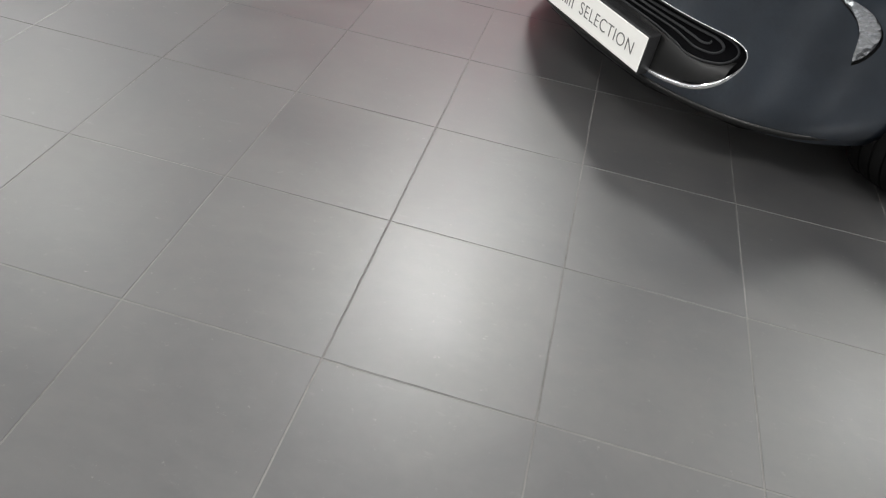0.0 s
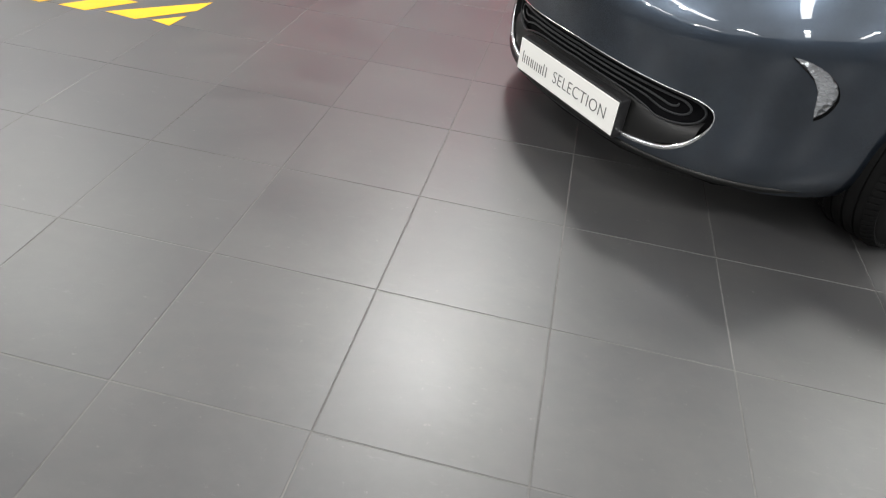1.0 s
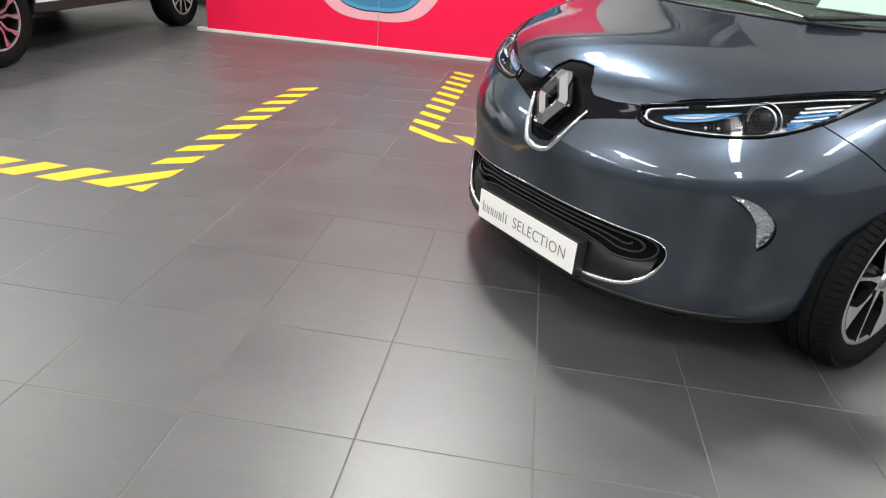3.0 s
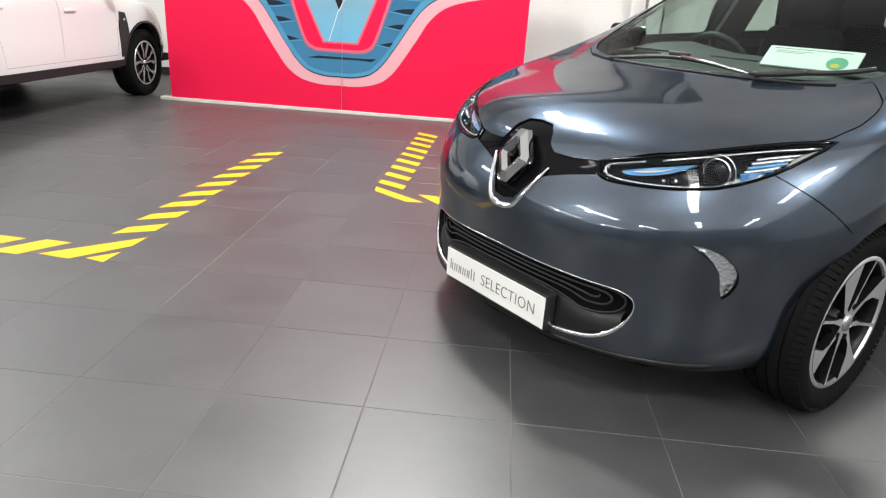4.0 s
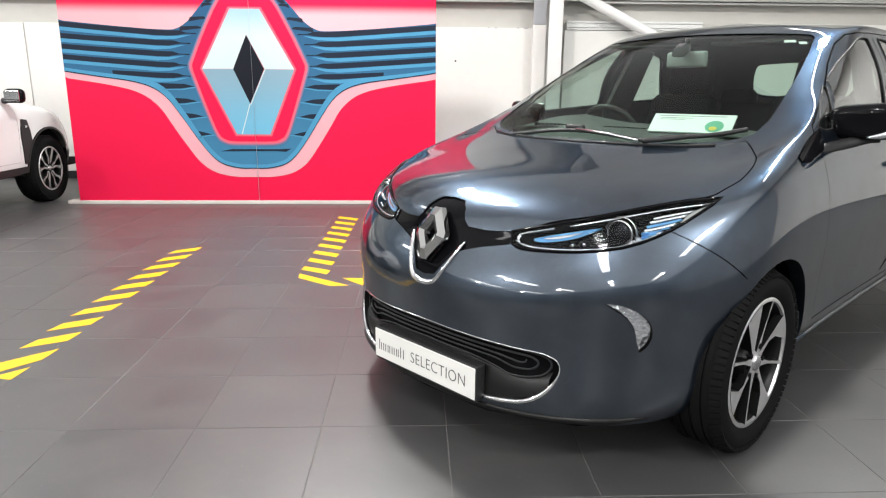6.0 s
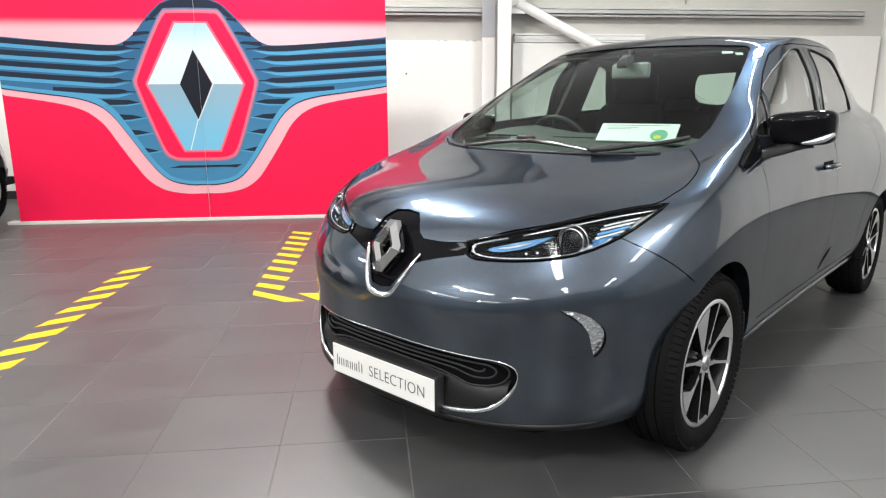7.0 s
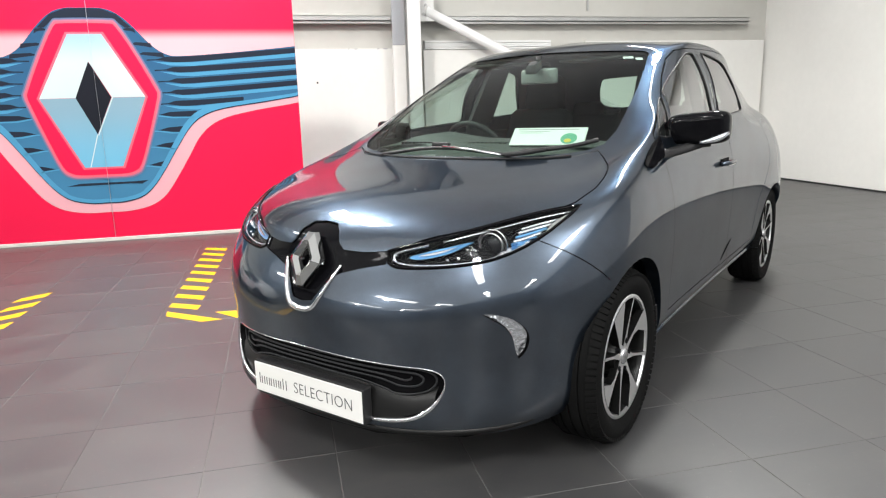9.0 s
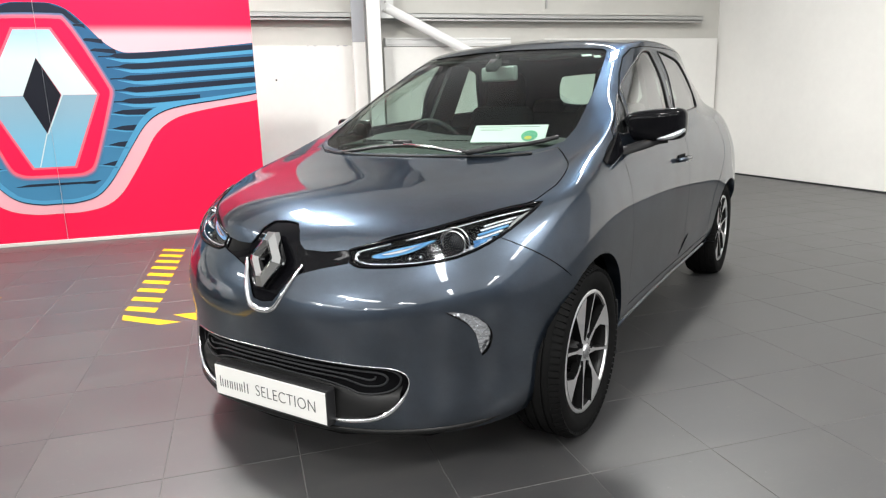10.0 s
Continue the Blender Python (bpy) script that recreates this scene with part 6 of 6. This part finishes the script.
    blade = sh.line(smooth_curve([(-0.185, 0.33), (-0.225, 0.42), (-0.28, 0.51), (-0.345, 0.590)], 5), "top", 1, 0.009)
    w2 = part("wiper", tube(blade, 0.0085, False, 8, 1.0), "plastic", car, "black windscreen wiper", True)
    arm = sh.line(smooth_curve([(-0.130, 0.29), (-0.165, 0.36), (-0.215, 0.43)], 4), "top", 1, 0.018)
    part("wiper_arm", tube(arm, 0.010, False, 8, 1.0), "plastic", w2, "black wiper arm", True)
    scuttle = sh.line(smooth_curve([(-0.10, 0.0), (-0.115, 0.2), (-0.165, 0.40), (-0.225, 0.53)], 4), "top", 1, -0.004)
    both_s = [Vector((p.x, -p.y, p.z)) for p in scuttle[::-1]] + scuttle[1:]
    part("scuttle", tube(both_s, 0.012, False, 8, 0.5), "plastic", car, "black scuttle panel below the windscreen", True)


hatch = build_hatchback()

# price card behind the windscreen
card = empty("price_card", CAR @ pose(-0.43, 0.315, 1.022, 0, -52, 10))
part("card", box(-0.003, 0.003, -0.165, 0.165, 0.0, 0.112), "paper", card, "white printed card")
bm = bmesh.new()
for k in range(2):
    add_box(bm, 0.003, 0.0036, -0.135, 0.0 - 0.03 * k, 0.086 - 0.009 * k, 0.0875 - 0.009 * k)
add_box(bm, 0.003, 0.0036, -0.145, 0.13, 0.099, 0.1012)
part("print_bars", bm, "ink", card, "rows of small grey print")
part("print_patch", prism([(0.095 + 0.036 * math.cos(a), 0.040 + 0.034 * math.sin(a)) for a in [2 * math.pi * k / 24 for k in range(24)]], -0.0042, -0.0032), "paper_green", card, "round green picture", matrix=Matrix.Rotation(radians(90), 4, "Z"))
part("print_patch", prism([(0.092 + 0.016 * math.cos(a), 0.026 + 0.012 * math.sin(a)) for a in [2 * math.pi * k / 16 for k in range(16)]], -0.0052, -0.0043), "paper_yellow", card, "small yellow picture", matrix=Matrix.Rotation(radians(90), 4, "Z"))
tagged(card, "white price card with a green picture on the dashboard", "card")


# ---------------------------------------------------------------- the white off-roader
SUV = Matrix.Translation((-4.40, 6.34, 0)) @ Matrix(((0, -1, 0, 0), (1, 0, 0, 0), (0, 0, 1, 0), (0, 0, 0, 1)))
SUV_SKIRT = [(0.80, 0, 0.30), (0.78, 0.35, 0.30), (0.66, 0.66, 0.31), (0.40, 0.83, 0.33), (0, 0.87, 0.36), (-0.6, 0.868, 0.345), (-1.3, 0.868, 0.345), (-2.1, 0.868, 0.345), (-2.67, 0.87, 0.38), (-3.3, 0.75, 0.42), (-3.5, 0, 0.42)]
SUV_BUMPER = [(0.86, 0, 0.48), (0.83, 0.35, 0.48), (0.71, 0.68, 0.49), (0.42, 0.865, 0.52), (0, 0.90, 0.55), (-0.6, 0.885, 0.50), (-1.3, 0.885, 0.50), (-2.1, 0.89, 0.52), (-2.67, 0.905, 0.58), (-3.33, 0.78, 0.60), (-3.55, 0, 0.60)]
SUV_BELT_LOW = [(0.85, 0, 0.70), (0.82, 0.35, 0.70), (0.69, 0.67, 0.71), (0.40, 0.86, 0.74), (0, 0.905, 0.78), (-0.6, 0.885, 0.74), (-1.3, 0.885, 0.74), (-2.1, 0.89, 0.76), (-2.67, 0.908, 0.80), (-3.33, 0.78, 0.80), (-3.54, 0, 0.80)]
SUV_BELT = [(0.78, 0, 0.84), (0.75, 0.35, 0.84), (0.61, 0.65, 0.855), (0.33, 0.825, 0.89), (0, 0.88, 0.93), (-0.6, 0.885, 0.93), (-1.3, 0.885, 0.95), (-2.1, 0.888, 0.97), (-2.67, 0.885, 0.99), (-3.3, 0.74, 1.0), (-3.48, 0, 1.0)]
SUV_SHOULDER = [(0.62, 0, 0.915), (0.59, 0.35, 0.915), (0.46, 0.61, 0.93), (0.20, 0.755, 0.965), (-0.10, 0.805, 1.0), (-0.65, 0.84, 1.035), (-1.3, 0.845, 1.055), (-2.1, 0.845, 1.075), (-2.67, 0.83, 1.09), (-3.25, 0.70, 1.1), (-3.4, 0, 1.1)]
SUV_WAIST = [(0.20, 0, 1.0), (0.18, 0.32, 1.0), (0.08, 0.55, 1.0), (-0.10, 0.67, 1.015), (-0.30, 0.74, 1.035), (-0.75, 0.785, 1.085), (-1.3, 0.795, 1.11), (-2.1, 0.795, 1.135), (-2.67, 0.77, 1.15), (-3.2, 0.64, 1.16), (-3.33, 0, 1.15)]
SUV_SCREEN_FOOT = [(-0.35, 0, 1.06), (-0.37, 0.32, 1.06), (-0.42, 0.52, 1.065), (-0.50, 0.64, 1.08), (-0.62, 0.70, 1.11), (-0.95, 0.735, 1.21), (-1.4, 0.75, 1.26), (-2.1, 0.75, 1.28), (-2.65, 0.72, 1.29), (-3.1, 0.60, 1.3), (-3.22, 0, 1.3)]
SUV_ROOF_EDGE = [(-1.05, 0, 1.52), (-1.06, 0.30, 1.515), (-1.10, 0.45, 1.50), (-1.15, 0.53, 1.485), (-1.22, 0.575, 1.48), (-1.35, 0.61, 1.50), (-1.6, 0.63, 1.52), (-2.1, 0.63, 1.52), (-2.6, 0.60, 1.50), (-2.95, 0.50, 1.48), (-3.05, 0, 1.50)]
SUV_RIDGE = [(-1.45, 0, 1.63), (-1.47, 0, 1.632), (-1.5, 0, 1.635), (-1.55, 0, 1.64), (-1.6, 0, 1.645), (-1.7, 0, 1.65), (-1.9, 0, 1.65), (-2.2, 0, 1.64), (-2.45, 0, 1.62), (-2.6, 0, 1.60), (-2.7, 0, 1.58)]


def build_offroader():
    car = empty("offroad_car", SUV)
    tagged(car, "white compact off-road car with black arch and sill trim", "car")
    sh = Shell([SUV_SKIRT, SUV_BUMPER, SUV_BELT_LOW, SUV_BELT, SUV_SHOULDER, SUV_WAIST, SUV_SCREEN_FOOT, SUV_ROOF_EDGE, SUV_RIDGE], 4, 5)
    s = -1
    gaps = bmesh.new()

    def gap_from(bm):
        for f in bm.faces:
            gaps.faces.new([gaps.verts.new(v.co) for v in f.verts])
        bm.free()

    flank = {1: lambda c: c.y > 0.3, -1: lambda c: c.y < -0.3}
    screen = smooth_curve([(0, 1.075), (0.3, 1.078), (0.52, 1.09), (0.62, 1.115)], 3) + smooth_curve([(0.60, 1.2), (0.55, 1.35), (0.50, 1.46), (0.3, 1.495), (0, 1.50)], 3)
    screen = screen + [(-x, z) for x, z in screen[-2:0:-1]]
    sh.dress("windscreen", sh.cut(screen, "front", lambda c: -1.3 < c.x < -0.2), "glass", car, "tinted windscreen", -0.004)
    for s in (1, -1):
        front_win = [(-0.74, 1.058), (-1.05, 1.052), (-1.40, 1.055), (-1.44, 1.46), (-1.36, 1.468), (-1.25, 1.440), (-1.10, 1.335), (-0.92, 1.205)]
        rear_win = [(-1.60, 1.058), (-2.0, 1.066), (-2.35, 1.085), (-2.42, 1.22), (-2.33, 1.46), (-1.62, 1.478)]
        for nm, o in (("front_window", front_win), ("rear_window", rear_win)):
            sh.dress(nm, sh.cut(o, "side", flank[s], s), "glass_side", car, "tinted side window", -0.004)
            part("window_seal", tube(sh.line(o, "side", s, 0.001), 0.011, True, 6), "plastic", car, "", True)
        pillar = [(-1.412, 1.058), (-1.588, 1.060), (-1.607, 1.478), (-1.452, 1.466)]
        sh.dress("door_pillar", sh.cut(pillar, "side", flank[s], s), "gloss_black", car, "black door pillar", 0.001)
        for cx in (0.0, -2.67):
            sh.cut(circle(cx, 0.365, 0.395, 36), "side", lambda c, s=s: c.y * s > 0.5 and c.z < 0.8, s).free()
            ring = sh.cut(circle(cx, 0.365, 0.416, 36), "side", lambda c, s=s: c.y * s > 0.5 and c.z < 0.85, s)
            sh.dress("arch_trim", ring, "plastic", car, "black plastic arch trim", 0.010)
            bm = bmesh.new()
            rim = circle(cx, 0.365, 0.41, 18, -20, 200)
            a = [bm.verts.new((x, s * 0.84, z)) for x, z in rim]
            b = [bm.verts.new((x, s * 0.52, z)) for x, z in rim]
            for i in range(len(a) - 1):
                bm.faces.new((a[i], a[i + 1], b[i + 1], b[i]))
            bm.faces.new(b)
            part("wheel_well", bm, "underside", car)
            m = Matrix.Translation((cx, s * 0.79, 0.345)) @ (Matrix.Identity(4) if s == 1 else Matrix.Rotation(math.pi, 4, "Z"))
            build_wheel(car, m, 0.345, 0.225, 0.215, "arm", 20)
        door = smooth_curve([(-0.52, 0.46), (-0.50, 0.75), (-0.55, 1.0), (-0.80, 1.09)], 3) + [(-0.86, 1.085), (-1.43, 1.108)] + smooth_curve([(-1.40, 1.0), (-1.37, 0.75), (-1.38, 0.46)], 3)
        gap_in = sh.cut(door, "side", flank[s], s)
        gap_from(sh.cut(grow(door, 0.0022), "side", flank[s], s))
        sh.dress("front_door", gap_in, "white_paint", car, "white front door")
        rdoor = smooth_curve([(-1.395, 0.46), (-1.385, 0.75), (-1.415, 1.0), (-1.445, 1.108)], 3) + [(-1.9, 1.125), (-2.35, 1.14)] + smooth_curve([(-2.38, 1.0), (-2.28, 0.82), (-2.16, 0.70), (-2.12, 0.46)], 3)
        gap_in = sh.cut(rdoor, "side", flank[s], s)
        gap_from(sh.cut(grow(rdoor, 0.0022), "side", flank[s], s))
        sh.dress("rear_door", gap_in, "white_paint", car, "white rear door")
        sill = [(-0.36, 0.34), (-2.30, 0.34), (-2.30, 0.415), (-0.36, 0.41)]
        sh.dress("sill_trim", sh.cut(sill, "side", flank[s], s), "plastic", car, "black plastic sill cladding", 0.012)
        vent = [(-0.46, 0.44), (-0.34, 0.44), (-0.30, 0.62), (-0.32, 0.76), (-0.36, 0.865), (-0.455, 0.875), (-0.475, 0.72)]
        wing = sh.dress("wing_trim", sh.cut(vent, "side", flank[s], s), "plastic", car, "black wing trim behind the arch", 0.008)
        p, n = sh.on(-0.39, 0.80, "side", s)
        part("wing_badge", box(p.x - 0.02, p.x + 0.02, p.y - 0.014, p.y + 0.014, p.z - 0.012, p.z + 0.012, 0.003, 1), "chrome", wing, "small silver wing badge")
        p, n = sh.on(-1.24, 0.890, "side", s)
        part("door_handle", box(p.x - 0.085, p.x + 0.085, p.y - 0.018, p.y + 0.018, p.z - 0.016, p.z + 0.016, 0.012, 3), "white_paint", car, "white door handle", True)
        part("door_handle", box(p.x - 1.0, p.x - 0.83, p.y - 0.018, p.y + 0.018, p.z + 0.012, p.z + 0.044, 0.012, 3), "white_paint", car, "white door handle", True)
        mir = part("door_mirror", rounded_block(0.10, 0.18, 0.135, 0.045), "gloss_black", car, "black door mirror", True, Matrix.Translation((-0.63, s * 0.975, 1.03)))
        part("mirror_glass", box(-0.056, -0.050, -0.07, 0.07, 0.02, 0.115, 0.001, 1), "mirror", mir, "mirror glass")
        part("mirror_foot", tube([(0.01, -s * 0.12, 0.02), (0.0, -s * 0.05, 0.03)], 0.028, False, 8), "plastic", mir, "", True)
        part("mirror_corner", tube(sh.line([(-0.72, 1.09), (-0.80, 1.115), (-0.86, 1.14)], "side", s, 0.001), [0.03, 0.035, 0.03], False, 8, 0.3), "gloss_black", car, "", True)
    for s in (1, -1):
        sh.dress("bumper_trim", sh.cut([(0.36, 0.25), (0.95, 0.25), (0.95, 0.50), (0.40, 0.50)], "side", flank[s], s), "plastic", car, "black lower bumper trim", 0.006)
    sh.dress("body", sh.bm.copy(), "white_paint", car, "white painted body shell")
    sh.dress("panel_joints", gaps, "gap", car, "", -0.006)["kind"] = "stuff"
    lining = sh.bm.copy()
    bmesh.ops.delete(lining, geom=[f for f in lining.faces if f.calc_center_median().z < 1.0 or f.calc_center_median().x > -0.3], context="FACES")
    bmesh.ops.reverse_faces(lining, faces=lining.faces[:])
    sh.dress("lining", lining, "headliner", car, "", -0.025)
    tub = bmesh.new()
    add_box(tub, -2.9, -0.45, -0.72, 0.72, 0.45, 0.47)
    for q in (1, -1):
        add_box(tub, -2.9, -0.5, q * 0.77 - 0.01, q * 0.77 + 0.01, 0.45, 1.03)
    add_box(tub, -0.75, -0.45, -0.72, 0.72, 0.47, 1.03)
    part("cabin_tub", tub, "soft_plastic", car)
    for y in (-0.36, 0.36):
        seat = part("front_seat", rounded_block(0.5, 0.5, 0.18, 0.06), "fabric", car, "dark cloth seat", True, Matrix.Translation((-1.35, y, 0.55)))
        part("backrest", rounded_block(0.16, 0.5, 0.6, 0.06, 0.85), "fabric", seat, "", True, Matrix.Translation((-0.26, 0, 0.14)) @ Matrix.Rotation(radians(-16), 4, "Y"))
        part("headrest", rounded_block(0.12, 0.26, 0.2, 0.05), "fabric", seat, "", True, Matrix.Translation((-0.46, 0, 0.74)))
    ring = [(0.185 * math.cos(2 * math.pi * k / 32), 0.185 * math.sin(2 * math.pi * k / 32), 0) for k in range(32)]
    part("steering_wheel", tube(ring, 0.016, True, 8), "plastic", car, "", True, Matrix.Translation((-0.98, -0.36, 1.06)) @ Matrix.Rotation(radians(-64), 4, "Y"))
    bm = bmesh.new()
    add_box(bm, -3.4, 0.7, -0.80, 0.80, 0.32, 0.40)
    part("underside", bm, "underside", car)
    return car


build_offroader()


# ---------------------------------------------------------------- floor tiles
def column_x(i):
    return TILE * i if i <= 3 else TILE * 3 + 0.4653 * (i - 3)


def tile_bmesh(wx, wy, bm=None, at=(0, 0)):
    bm = bm or bmesh.new()
    g, c, d = 0.0017, 0.0008, 0.0006
    low = [bm.verts.new((at[0] + x, at[1] + y, -0.004)) for x, y in ((g, g), (wx - g, g), (wx - g, wy - g), (g, wy - g))]
    mid = [bm.verts.new((at[0] + x, at[1] + y, -d)) for x, y in ((g, g), (wx - g, g), (wx - g, wy - g), (g, wy - g))]
    hi = [bm.verts.new((at[0] + x, at[1] + y, 0)) for x, y in ((g + c, g + c), (wx - g - c, g + c), (wx - g - c, wy - g - c), (g + c, wy - g - c))]
    bm.faces.new(hi)
    for a, b in ((low, mid), (mid, hi)):
        for k in range(4):
            bm.faces.new((a[k], a[(k + 1) % 4], b[(k + 1) % 4], b[k]))
    return bm


near_mesh, wide_mesh = bpy.data.meshes.new("tile"), bpy.data.meshes.new("tile")
for me, wx in ((near_mesh, TILE), (wide_mesh, 0.4653)):
    bm = tile_bmesh(wx, TILE)
    bm.to_mesh(me)
    bm.free()
    me.materials.append(MAT["tile"])
far_tiles = bmesh.new()
for i in range(-22, 17):
    for j in range(-20, 19):
        x, y = column_x(i), TILE * j
        wx = column_x(i + 1) - x
        x1, y1 = min(x + wx, HALL[1]), min(y + TILE, HALL[3])
        if x < HALL[0] or y < HALL[2] or x1 <= x + 0.02 or y1 <= y + 0.02:
            continue
        if -6 <= i < 8 and -1 <= j < 18:
            ob = new("tile", near_mesh if i < 3 else wide_mesh)
            ob.location = (x, y, 0)
            ob.rotation_euler = (random.uniform(-0.0007, 0.0007), random.uniform(-0.0007, 0.0007), 0)
            ob.parent = slab
        else:
            tile_bmesh(x1 - x, y1 - y, far_tiles, (x, y))
rest = finish("tile_field", far_tiles, "tile", slab)
rest["kind"] = "stuff"
